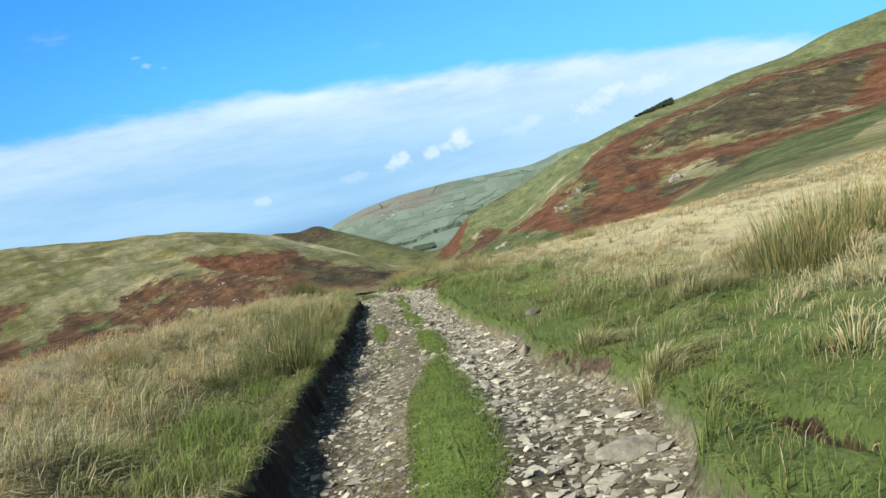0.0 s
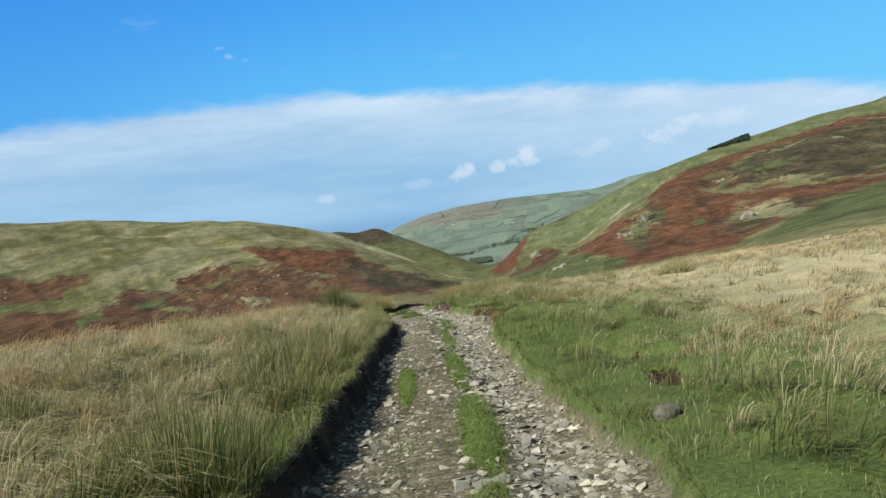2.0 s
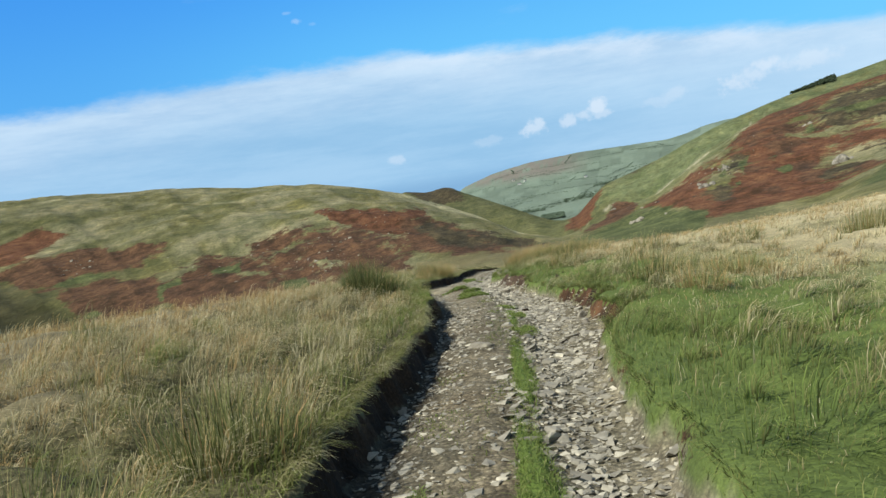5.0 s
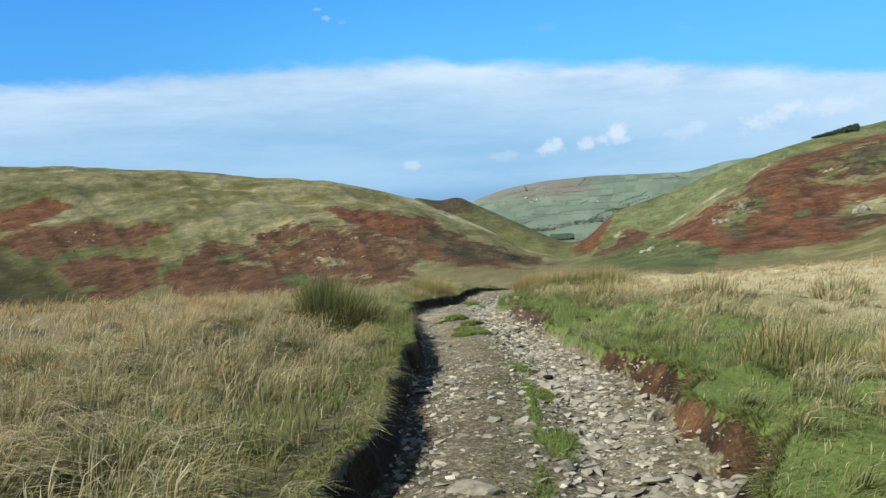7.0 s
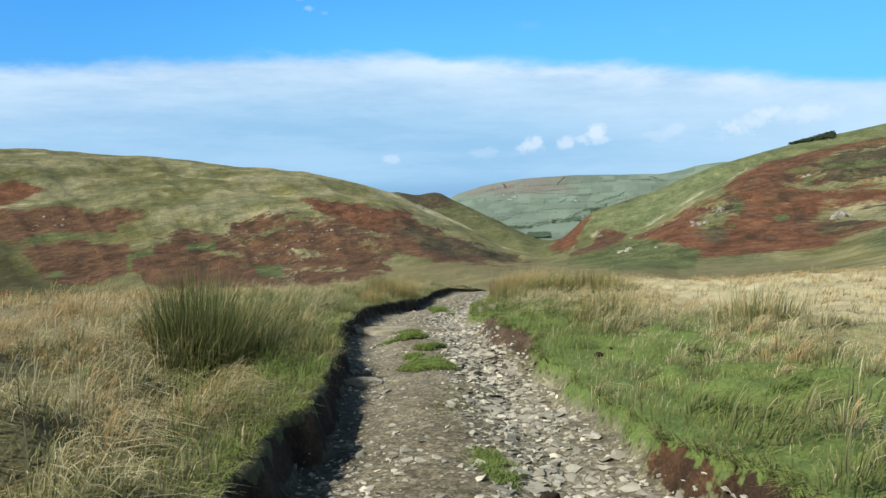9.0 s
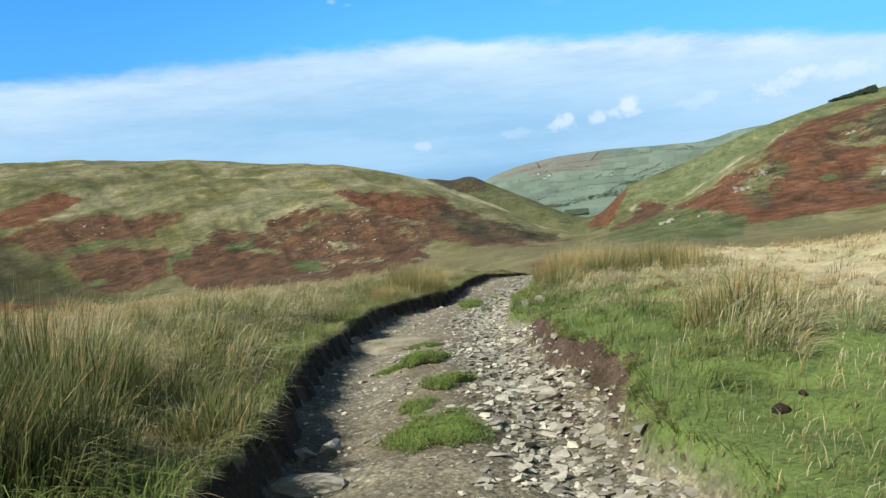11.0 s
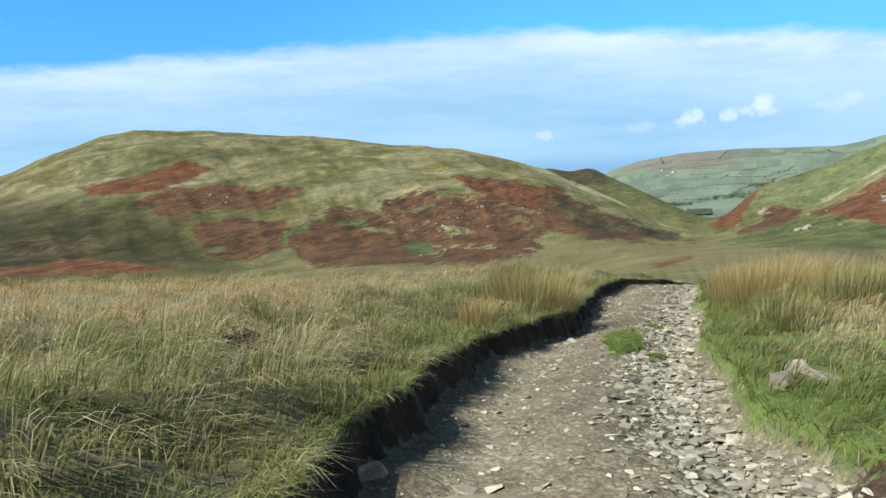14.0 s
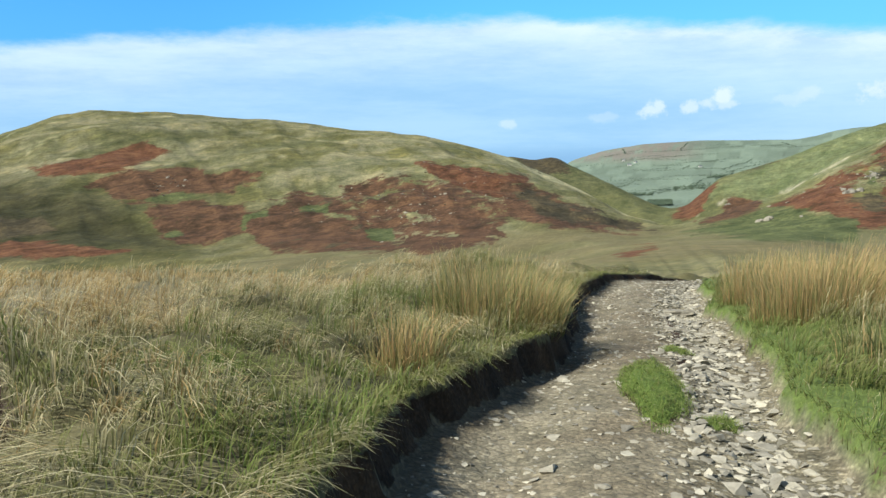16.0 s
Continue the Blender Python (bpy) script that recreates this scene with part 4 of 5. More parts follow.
def scatter(n, u0, u1, y0, y1, both=0):
    u = RNG.uniform(u0, u1, n)
    if both:
        u = u * RNG.choice([-1, 1], n)
    y = RNG.uniform(y0, y1, n)
    return centre(y) + u, y


def keep_off_track(x, y):
    limit = np.where(x > centre(y), 0.8 - 0.72 * smooth(cut_bank(y), 0.15, 0.5), 0.12)
    return (in_track(x, y) < limit) & (scars(x, y) < 0.5)


def tussocks(name, count, per, u0, u1, y0, y1, hgt, wid, label, side=0, arched=False):
    x, y = scatter(count, u0, u1, y0, y1, side == 0)
    if side < 0:
        x = 2 * centre(y) - x
    ok = keep_off_track(x, y)
    u = x - centre(y)
    # short grazed turf on the bank beside the right-hand rut
    g = np.interp(y, GRAZED_Y, GRAZED_U)
    grazed = (u > 0) & (RNG.random(len(u)) < 0.66 * (1 - smooth(u, g - 1.3, g + 0.1)))
    lip = (u < 0) & (u > left_edge(y) - 0.30 - 0.25 * fbm(y * 0.6, 2.2, 159, 2))
    low = (u < 0) & (fbm(x * 1.5, y * 1.5, 15, 2) < 0.43) & (RNG.random(len(u)) < 0.45)
    ok &= ~grazed & ~lip & ~low
    x, y = x[ok], y[ok]
    size = RNG.uniform(0.55, 1.35, len(x)) * (0.55 + 0.9 * fbm(x * 0.7, y * 0.7, 157, 2))
    size = size * np.where(x > centre(y), 1 - 0.4 * smooth(x - centre(y), 3, 6), 1.0)
    tone0 = moor_tone(x, y) + RNG.normal(0, 0.2, len(x)) * np.where(x > centre(y), 0.5, 1.0)
    k = np.repeat(np.arange(len(x)), per)
    reach = (0.19 if arched else 0.34) * size * (hgt / 0.42)
    ang, out = RNG.uniform(0, 2 * np.pi, len(k)), np.sqrt(RNG.random(len(k)))
    rad = out * reach[k]
    dx, dy = np.cos(ang), np.sin(ang)
    bx, by = x[k] + dx * rad, y[k] + dy * rad
    h = hgt * size[k] * RNG.uniform(0.5, 1.2, len(k)) * (1 - 0.45 * out)
    tone = np.clip(tone0[k] + RNG.normal(0, 0.12, len(k)) + 0.10 * (out < 0.5), 0, 1)
    comb = 0.9 * (fbm(x * 0.5, y * 0.5, 167, 3) - 0.5) * 2 + RNG.normal(0, 0.25, len(x))
    wx, wy = WIND[0] * np.cos(comb) - WIND[1] * np.sin(comb), WIND[0] * np.sin(comb) + WIND[1] * np.cos(comb)
    blow = np.stack([wx, wy], -1) * RNG.uniform(0.45, 1.15, (len(x), 1))
    spread = (0.10 + (0.70 if arched else 0.5) * out) * h
    lean = np.stack([dx * spread, dy * spread], -1) + blow[k] * (h * RNG.uniform(0.75 if arched else 0.45, 1.3 if arched else 1.0, len(k)))[:, None]
    mound = (0.30 if arched else 0.14) * reach[k] / 0.34 * (1 - out**2)
    base = np.stack([bx, by, ground_z(bx, by) - 0.03 + mound], -1)
    good = keep_off_track(bx, by)
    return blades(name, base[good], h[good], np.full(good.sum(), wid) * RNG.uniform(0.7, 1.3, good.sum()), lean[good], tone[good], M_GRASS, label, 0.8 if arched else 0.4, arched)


def turf(name, n, u0, u1, y0, y1, hgt, wid, label, side):
    x, y = scatter(n, u0, u1, y0, y1)
    if side < 0:
        x = 2 * centre(y) - x
    ok = keep_off_track(x, y)
    x, y = x[ok], y[ok]
    h = hgt * RNG.uniform(0.4, 1.2, len(x)) * (0.25 + 1.7 * fbm(x * 1.5, y * 1.5, 161, 3) ** 1.5 * 1.6)
    tone = np.clip(moor_tone(x, y) * 0.85 - np.where(x < centre(y), 0.04, 0.0) + 0.45 * (RNG.random(len(x)) < 0.10) + 0.75 * (fbm(x * 1.1, y * 1.1, 163, 4, 0.65) - 0.44) + RNG.normal(0, 0.12, len(x)), 0, 1)
    lean = RNG.normal(0, 0.35, (len(x), 2)) * h[:, None] + WIND * (0.25 * h)[:, None]
    base = np.stack([x, y, ground_z(x, y) - 0.015], -1)
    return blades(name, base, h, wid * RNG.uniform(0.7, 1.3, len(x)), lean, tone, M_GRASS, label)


turf("short_turf", 80000, 1.1, 5.2, 1.5, 54, 0.10, 0.0058, "short grazed green turf beside the track", 1)
turf("rough_turf", 34000, 1.1, 6.0, 1.5, 62, 0.15, 0.007, "rough turf on the bank beside the track", -1)
turf("bank_turf", 24000, 1.1, 2.3, 1.5, 58, 0.15, 0.009, "soft green turf along the bank top", -1)
tussocks("tussock_grass", 3100, 56, 1.25, 6.0, 0.8, 57, 0.38, 0.0062, "wind-combed straw-coloured tussock grass", -1, True)
tussocks("verge_tussocks", 640, 66, 1.4, 5.6, 0.8, 56, 0.36, 0.0068, "pale wind-combed tussocks on the verge", 1, True)
tussocks("late_verge_grass", 240, 50, 1.3, 3.6, 38, 57, 0.34, 0.0068, "rough green and straw tussocks beside the track", 1, True)
tussocks("moor_grass", 3500, 30, 5.3, 19, 1.0, 66, 0.40, 0.011, "pale moor grass bending in the wind", 0)
tussocks("far_moor_grass", 2900, 21, 19, 52, 6.0, 74, 0.40, 0.03, "pale moor grass on the wide field", 0)


def lip_fringe():
    """Short green turf hanging over the cut edge of the left bank."""
    y = RNG.uniform(1.0, 60, 20000)
    x = centre(y) + left_edge(y) - 0.07 - np.abs(RNG.normal(0, 0.13, len(y)))
    k = in_track(x, y)
    x, y = x[k < 0.2], y[k < 0.2]
    h = RNG.uniform(0.04, 0.13, len(x))
    lean = np.stack([RNG.uniform(0.1, 0.9, len(x)) * h, RNG.normal(0, 0.5, len(x)) * h], -1)
    tone = np.clip(0.12 + 0.3 * fbm(x * 1.5, y * 1.5, 171, 3) + RNG.normal(0, 0.1, len(x)), 0, 1)
    blades("bank_fringe", np.stack([x, y, near_z(x, y) - 0.02], -1), h, RNG.uniform(0.008, 0.014, len(x)), lean, tone, M_GRASS, "green turf hanging over the peat bank", 1.1)

    # longer dry tufts drooping over the peat
    y = RNG.uniform(1.0, 62, 15000)
    y = y[fbm(y * 1.7, 4.4, 173, 3) > 0.48]
    x = centre(y) + left_edge(y) - 0.09 - np.abs(RNG.normal(0, 0.10, len(y)))
    h = RNG.uniform(0.10, 0.26, len(x)) * (0.5 + fbm(y * 2.5, 1.1, 175, 2))
    lean = np.stack([RNG.uniform(0.2, 1.3, len(x)) * h, (RNG.normal(0, 0.6, len(x)) + 1.6 * (fbm(y * 2.2, 6.6, 181, 2) - 0.5)) * h], -1)
    tone = np.clip(0.25 + 0.5 * fbm(x * 1.5, y * 1.5, 177, 3) + RNG.normal(0, 0.12, len(x)), 0, 1)
    blades("bank_tufts", np.stack([x, y, near_z(x, y) - 0.02], -1), h, RNG.uniform(0.005, 0.008, len(x)), lean, tone, M_GRASS, "dry grass tufts drooping over the peat bank", 1.0, True)

    # ragged green lip over the earth face of the right-hand verge
    y = np.concatenate([RNG.uniform(19, 41, 16000), RNG.uniform(1, 60, 22000)])
    y = y[(cut_bank(y) > 0.25) | (np.arange(len(y)) >= 16000)]
    x = centre(y) + right_edge(y) + 0.10 + 0.10 * cut_bank(y) + RNG.normal(0, 0.09, len(y))
    k = in_track(x, y)
    x, y = x[(k < 0.16) & (k > 0.0005)], y[(k < 0.16) & (k > 0.0005)]
    h = RNG.uniform(0.05, 0.17, len(x))
    lean = np.stack([-RNG.uniform(0.3, 1.2, len(x)) * h, RNG.normal(0, 0.5, len(x)) * h], -1)
    tone = np.clip(0.05 + 0.4 * fbm(x * 1.5, y * 1.5, 179, 3) + RNG.normal(0, 0.1, len(x)), 0, 1)
    blades("verge_fringe", np.stack([x, y, near_z(x, y) - 0.01], -1), h, RNG.uniform(0.005, 0.009, len(x)), lean, tone, M_GRASS, "short green turf along the worn edge of the verge", 1.1)


lip_fringe()


def track_moss():
    """Thin grass along the crown of the track."""
    u0 = np.concatenate([np.full(5200, -0.40), np.full(5200, 0.12)])
    y = np.concatenate([RNG.uniform(2.0, 20.0, 5200), RNG.uniform(9.0, 30.0, 5200)])
    x = centre(y) + u0 + RNG.normal(0, 0.13, len(y))
    keep = (fbm(x * 1.6, y * 0.8, 187, 3) > 0.46) & (in_track(x, y) > 0.9)
    x, y = x[keep], y[keep]
    h = RNG.uniform(0.015, 0.05, len(x))
    tone = np.clip(0.2 + RNG.normal(0, 0.12, len(x)), 0, 1)
    blades("track_grass", np.stack([x, y, near_z(x, y) - 0.005], -1), h, RNG.uniform(0.005, 0.009, len(x)), RNG.normal(0, 0.5, (len(x), 2)) * h[:, None], tone, M_GRASS, "thin short grass along the crown of the track")


track_moss()


# ---- rushes ----
def rush_part(name, root, x, y, z0, radius, height, tone, spread, lean_by, count, label):
    r = radius * np.sqrt(RNG.random(count))
    a = RNG.uniform(0, 2 * np.pi, count)
    bx, by = x + r * np.cos(a), y + r * np.sin(a)
    ok = in_track(bx, by) < 0.3
    r, a, bx, by = r[ok], a[ok], bx[ok], by[ok]
    h = height * RNG.uniform(0.45, 1.12, len(bx)) * (1 - 0.35 * (r / radius) ** 2)
    lean = np.stack([np.cos(a), np.sin(a)], -1) * (0.35 * h * r / radius)[:, None] + WIND * (h * RNG.uniform(0.02, lean_by, len(bx)))[:, None] + RNG.normal(0, 0.08, (len(bx), 2))
    t = np.clip(tone + RNG.normal(0, spread, len(bx)), 0, 1)
    base = np.stack([bx - x, by - y, ground_z(bx, by) - 0.03 - z0], -1)
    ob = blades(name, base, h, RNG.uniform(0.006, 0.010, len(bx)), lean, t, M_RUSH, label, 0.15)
    del ob["category"]
    ob.parent = root


def rush_clump(x, y, radius, height, tone, count):
    z0 = float(ground_z(np.array([x]), np.array([y]))[0])
    root = new("rush_clump")
    root.location = (x, y, z0)
    label = "tall clump of dark green rushes on the moor" if tone < 0.35 else "tall rush clump with orange dead tips" if tone > 0.6 else "rush clump of mixed green and straw stems"
    tagged(root, label, "rushes", "rush clumps beside the track")
    dead = 0.05 + 0.5 * tone ** 1.5
    rush_part("stem_tuft", root, x, y, z0, radius, height, 0.08 + 0.72 * tone, 0.2, 0.16, int(1.4 * count * (1 - dead)), "upright dark green stems")
    rush_part("dead_tuft", root, x, y, z0, radius, height * 0.96, 0.9, 0.12, 0.35, int(1.4 * count * dead), "dead straw and orange stems")
    rush_part("litter", root, x, y, z0, radius * 1.15, height * 0.4, 0.25 + 0.45 * tone, 0.2, 1.1, int(count * 0.35), "bent dry leaves at the foot")


RUSHES = [(-6.3, 32.7, 0.5, 0.55, 0.3, 500), (-5.8, 32.0, 0.36, 0.5, 0.3, 300), (-5.55, 29.0, 0.5, 1.05, 0.16, 1000), (-6.0, 30.5, 0.55, 0.98, 0.2, 950), (-5.2, 29.4, 0.36, 0.75, 0.1, 480), (-4.8, 30.3, 0.28, 0.42, 0.3, 220), (-2.3, 9.7, 0.5, 0.75, 0.2, 500), (-2.75, 12.8, 0.5, 0.75, 0.3, 450),
          (-3.1, 16.5, 0.5, 0.7, 0.4, 350), (-7.35, 46.2, 0.85, 0.95, 0.75, 1200), (-7.45, 43.2, 0.3, 0.65, 0.95, 250), (-7.8, 48.3, 0.7, 0.85, 0.75, 500), (-3.0, 14.7, 0.45, 0.65, 0.4, 300)]
RUSHES_RIGHT = [(3.3, 8.2, 0.6, 0.75, 0.5, 500), (4.2, 9.4, 0.8, 0.85, 0.5, 600), (5.4, 10.5, 0.8, 0.8, 0.55, 500), (0.2, 24.0, 0.5, 0.55, 0.45, 300), (1.3, 24.2, 0.4, 0.5, 0.55, 220),
                (0.5, 21.8, 0.3, 0.45, 0.8, 150), (-3.7, 48.6, 0.9, 1.08, 0.9, 1400), (-2.6, 46.4, 0.8, 0.9, 0.42, 1100), (-3.3, 50.3, 0.9, 1.1, 0.95, 1000), (-1.3, 47.0, 0.9, 0.95, 0.6, 800), (-3.6, 44.6, 0.6, 0.7, 0.42, 500), (-4.1, 52.0, 0.8, 1.0, 0.95, 800), (-1.4, 33.4, 0.5, 0.6, 0.6, 300), (0.6, 32.6, 0.6, 0.65, 0.6, 300)]
RUSHES_FAR = [(-1.6, 48.0, 0.8, 0.9, 0.7, 500), (-2.6, 50.5, 0.9, 1.0, 0.95, 700), (-0.6, 45.0, 0.7, 0.8, 0.6, 400), (-3.9, 55.5, 0.9, 0.8, 0.85, 500), (2.6, 31.0, 0.5, 0.65, 0.5, 250), (4.2, 27.5, 0.5, 0.65, 0.5, 250)]
for row in RUSHES + RUSHES_RIGHT + RUSHES_FAR:
    rush_clump(*row)


def grass_tuft(x, y, radius, height, tone, count):
    z0 = float(ground_z(np.array([x]), np.array([y]))[0])
    out, a = np.sqrt(RNG.random(count)), RNG.uniform(0, 2 * np.pi, count)
    bx, by = radius * out * np.cos(a), radius * out * np.sin(a)
    h = height * RNG.uniform(0.6, 1.15, count) * (1 - 0.3 * out)
    lean = np.stack([np.cos(a), np.sin(a)], -1) * (h * (0.1 + 0.5 * out))[:, None] + WIND * (h * RNG.uniform(0.4, 1.1, count))[:, None]
    base = np.stack([bx, by, ground_z(x + bx, y + by) - z0 - 0.03], -1)
    ob = blades("grass_tuft", base, h, RNG.uniform(0.005, 0.008, count), lean, np.clip(tone + RNG.normal(0, 0.16, count), 0, 1), M_GRASS, "pale arching tuft of dry grass on the green verge", 0.8, True)
    del ob["kind"]
    ob.location = (x, y, z0)
    tagged(ob, "pale arching tuft of dry grass on the green verge", "grass tuft", "grass tufts on the verge")


TUFTS = [(1.32, 5.7, 0.28, 0.33, 0.5, 800), (2.5, 9.9, 0.36, 0.5, 0.6, 900), (1.1, 7.3, 0.22, 0.3, 0.52, 500), (2.35, 8.2, 0.32, 0.45, 0.58, 700), (0.43, 23.3, 0.26, 0.38, 0.58, 500), (-1.95, 38.9, 0.28, 0.4, 0.6, 450), (-1.2, 32.5, 0.28, 0.42, 0.58, 450)]
for row in TUFTS:
    grass_tuft(*row)

M_DEAD = blade_material("dead_bracken", (
    [(0.0, (0.03, 0.02, 0.014)), (1.0, (0.09, 0.055, 0.035))],
    [(0.0, (0.10, 0.065, 0.045)), (1.0, (0.36, 0.29, 0.22))]))


def bracken_clump(x, y, radius, height, count):
    """A low tangle of dead stems."""
    z0 = float(ground_z(np.array([x]), np.array([y]))[0])
    out, a = np.sqrt(RNG.random(count)), RNG.uniform(0, 2 * np.pi, count)
    bx, by = radius * out * np.cos(a), radius * out * np.sin(a)
    h = height * RNG.uniform(0.4, 1.1, count) * (1 - 0.4 * out)
    base = np.stack([bx, by, ground_z(x + bx, y + by) - z0 - 0.03], -1)
    ob = blades("bracken_clump", base, h, RNG.uniform(0.006, 0.012, count), RNG.normal(0, 1.0, (count, 2)) * h[:, None], RNG.random(count) ** 2, M_DEAD, "", 0.7, True)
    del ob["kind"]
    ob.location = (x, y, z0)
    tagged(ob, "dark tangle of dead bracken stems in the moor grass", "bracken", "dead bracken clumps")


for row in ((-8.9, 40.2, 0.45, 0.42, 700), (-8.4, 39.6, 0.35, 0.36, 500), (-9.7, 40.9, 0.4, 0.4, 500)):
    bracken_clump(*row)

# ---- stones ----
def stone_shape(flat, points=11, seed=0):
    rng = np.random.default_rng(500 + seed)
    p = rng.normal(size=(points, 3))
    p = p / np.linalg.norm(p, axis=1, keepdims=True) * rng.uniform(0.8, 1.05, (points, 1)) * np.array([1.0, 0.74, flat])
    bm = bmesh.new()
    for v in p:
        bm.verts.new(v)
    bmesh.ops.convex_hull(bm, input=bm.verts)
    bmesh.ops.delete(bm, geom=[v for v in bm.verts if not v.link_faces], context="VERTS")
    bmesh.ops.recalc_face_normals(bm, faces=bm.faces)
    bm.verts.index_update()
    co = np.array([v.co[:] for v in bm.verts])
    tri = np.array([[v.index for v in f.verts] for f in bm.faces])
    bm.free()
    return co, tri


SHAPES = [stone_shape(f, 8, k) for k, f in enumerate((0.2, 0.22, 0.25, 0.28, 0.3, 0.33, 0.36, 0.4, 0.24, 0.3, 0.45, 0.55))]
MESHES = [raw_mesh("stone", co, [tri], M_STONE, (), False) for co, tri in SHAPES]


def track_stones():
    n_r, n_f, n_l, n_m = 16000, 4500, 6200, 5000
    u = np.concatenate([RNG.normal(0.74, 0.31, n_r), RNG.normal(0.75, 0.4, n_f), RNG.normal(-0.62, 0.3, n_l), RNG.uniform(-1.25, 1.3, n_m)])
    y = np.concatenate([RNG.uniform(1, 62, n_r + n_f), np.where(RNG.random(n_l) < 0.72, RNG.uniform(1, 27, n_l), RNG.uniform(27, 62, n_l)), RNG.uniform(1, 62, n_m)])
    x = centre(y) + np.where(u > 0, u * right_edge(y) / 1.22, u)
    middle = np.concatenate([np.full(n_r, 0.036), np.full(n_f, 0.018), np.full(n_l, 0.025), np.full(n_m, 0.014)])
    size = np.clip(middle * np.exp(RNG.normal(0, 0.5, len(x))), 0.01, 0.13)
    ok = in_track(x, y) > np.where((u > 0) & (cut_bank(y) > 0.3), 0.35, 0.75)
    x, y, size = x[ok], y[ok], size[ok]
    z = near_z(x, y) + size * 0.06
    turn, kind = RNG.uniform(0, 2 * np.pi, len(x)), RNG.integers(0, len(SHAPES), len(x))
    tip = RNG.normal(0, 0.14, (len(x), 2))
    big = np.argsort(-size)[:300]
    track = bpy.data.objects["track"]
    small = np.ones(len(x), bool)
    small[big] = False
    verts, faces, at = [], [], 0
    for k, (co, tri) in enumerate(SHAPES):
        i = np.where(small & (kind == k))[0]
        c, s_ = np.cos(turn[i])[:, None], np.sin(turn[i])[:, None]
        p = co[None] * size[i][:, None, None]
        px, py = p[..., 0] * c - p[..., 1] * s_, p[..., 0] * s_ + p[..., 1] * c
        pz = p[..., 2] + tip[i][:, :1] * px + tip[i][:, 1:] * py
        verts.append(np.stack([px + x[i][:, None], py + y[i][:, None], pz + z[i][:, None]], -1).reshape(-1, 3))
        faces.append((tri[None] + (np.arange(len(i)) * len(co))[:, None, None] + at).reshape(-1, 3))
        at += len(i) * len(co)
    me = raw_mesh("rubble", np.concatenate(verts), [np.concatenate(faces)], M_STONE, (), False)
    ob = tagged(new("rubble", me), "loose grey limestone rubble and grit in the ruts", "stones", kind="stuff")
    for i in big:
        st = new("stone", MESHES[kind[i]])
        st.parent = track
        st.matrix_basis = pose(x[i], y[i], z[i], math.degrees(tip[i][0]), math.degrees(tip[i][1]), math.degrees(turn[i])) @ Matrix.Diagonal((size[i], size[i], size[i], 1))


def boulder(x, y, long, wide, high, turn, label, mat=None, sink=0.25, seed=0, base=None, name="boulder", detail=3):
    bm = bmesh.new()
    bmesh.ops.create_icosphere(bm, subdivisions=detail, radius=1.0)
    off = Vector((seed * 3.7, seed * 1.3, seed * 7.1))
    planes = [Vector((random.gauss(0, 1), random.gauss(0, 1), random.gauss(0, 0.7))).normalized() for _ in range(9)]
    cuts = [random.uniform(0.62, 0.85) for _ in planes]
    for v in bm.verts:
        p = v.co.copy()
        for n, c in zip(planes, cuts):
            over = p.dot(n) - c
            if over > 0:
                p -= n * over * 0.92
        p += p.normalized() * (noise.noise(p * 2.2 + off) * 0.13 + noise.noise(p * 6 + off) * 0.05)
        v.co = (p.x * long / 2, p.y * wide / 2, p.z * high / 2 / 0.8)
    me = bpy.data.meshes.new(name)
    bm.to_mesh(me)
    bm.free()
    me.materials.append(mat or M_ROCK)
    z = float(ground_z(np.array([x]), np.array([y]))[0]) if base is None else base
    ob = new(name, me)
    ob.matrix_basis = pose(x, y, z + high * (0.5 - sink), 0, 0, turn)
    return tagged(ob, label, "rock")


track_stones()
PALE, GREY = "pale angular limestone block lying on the track edge", "grey limestone slab set in the track"
BLOCKS = [(-6.18, 37.2, 0.34, 0.16, 0.14, 75, "pale stone standing out of the peat bank"), (-1.52, 26.95, 0.2, 0.14, 0.12, 20, PALE), (-0.98, 23.45, 0.2, 0.14, 0.13, 60, PALE), (-1.15, 23.2, 0.18, 0.12, 0.1, 10, PALE), (-0.92, 22.6, 0.15, 0.12, 0.09, 80, PALE),
          (-3.02, 32.78, 0.26, 0.22, 0.18, 30, PALE), (-3.33, 35.5, 0.2, 0.16, 0.12, 0, PALE), (-4.52, 30.95, 0.22, 0.14, 0.1, 20, PALE), (-4.4, 31.15, 0.26, 0.14, 0.1, 70, PALE)]
SLABS = [(-5.6, 52.6, 0.75, 0.3, 0.14, 15, GREY), (0.75, 4.8, 0.5, 0.3, 0.1, 20, GREY), (-2.15, 21.3, 0.36, 0.2, 0.1, 5, GREY),
         (-4.25, 30.3, 0.5, 0.3, 0.12, 15, GREY), (0.5, 9.1, 0.22, 0.14, 0.18, 70, GREY)]
MOOR = [(-3.25, 34.2, 0.14, 0.1, 0.09, 15, PALE), (-3.36, 36.0, 0.18, 0.13, 0.1, 50, PALE), (-3.9, 39.9, 0.32, 0.2, 0.2, 30, "grey lichened boulder in the grass beside the track"), (-3.58, 40.05, 0.5, 0.26, 0.24, 10, "grey lichened boulder in the grass beside the track"),
        (-3.74, 40.5, 0.34, 0.24, 0.2, 160, "grey lichened boulder in the grass beside the track"), (0.46, 23.2, 0.24, 0.18, 0.1, 0, "grey stone half sunk in the turf")]


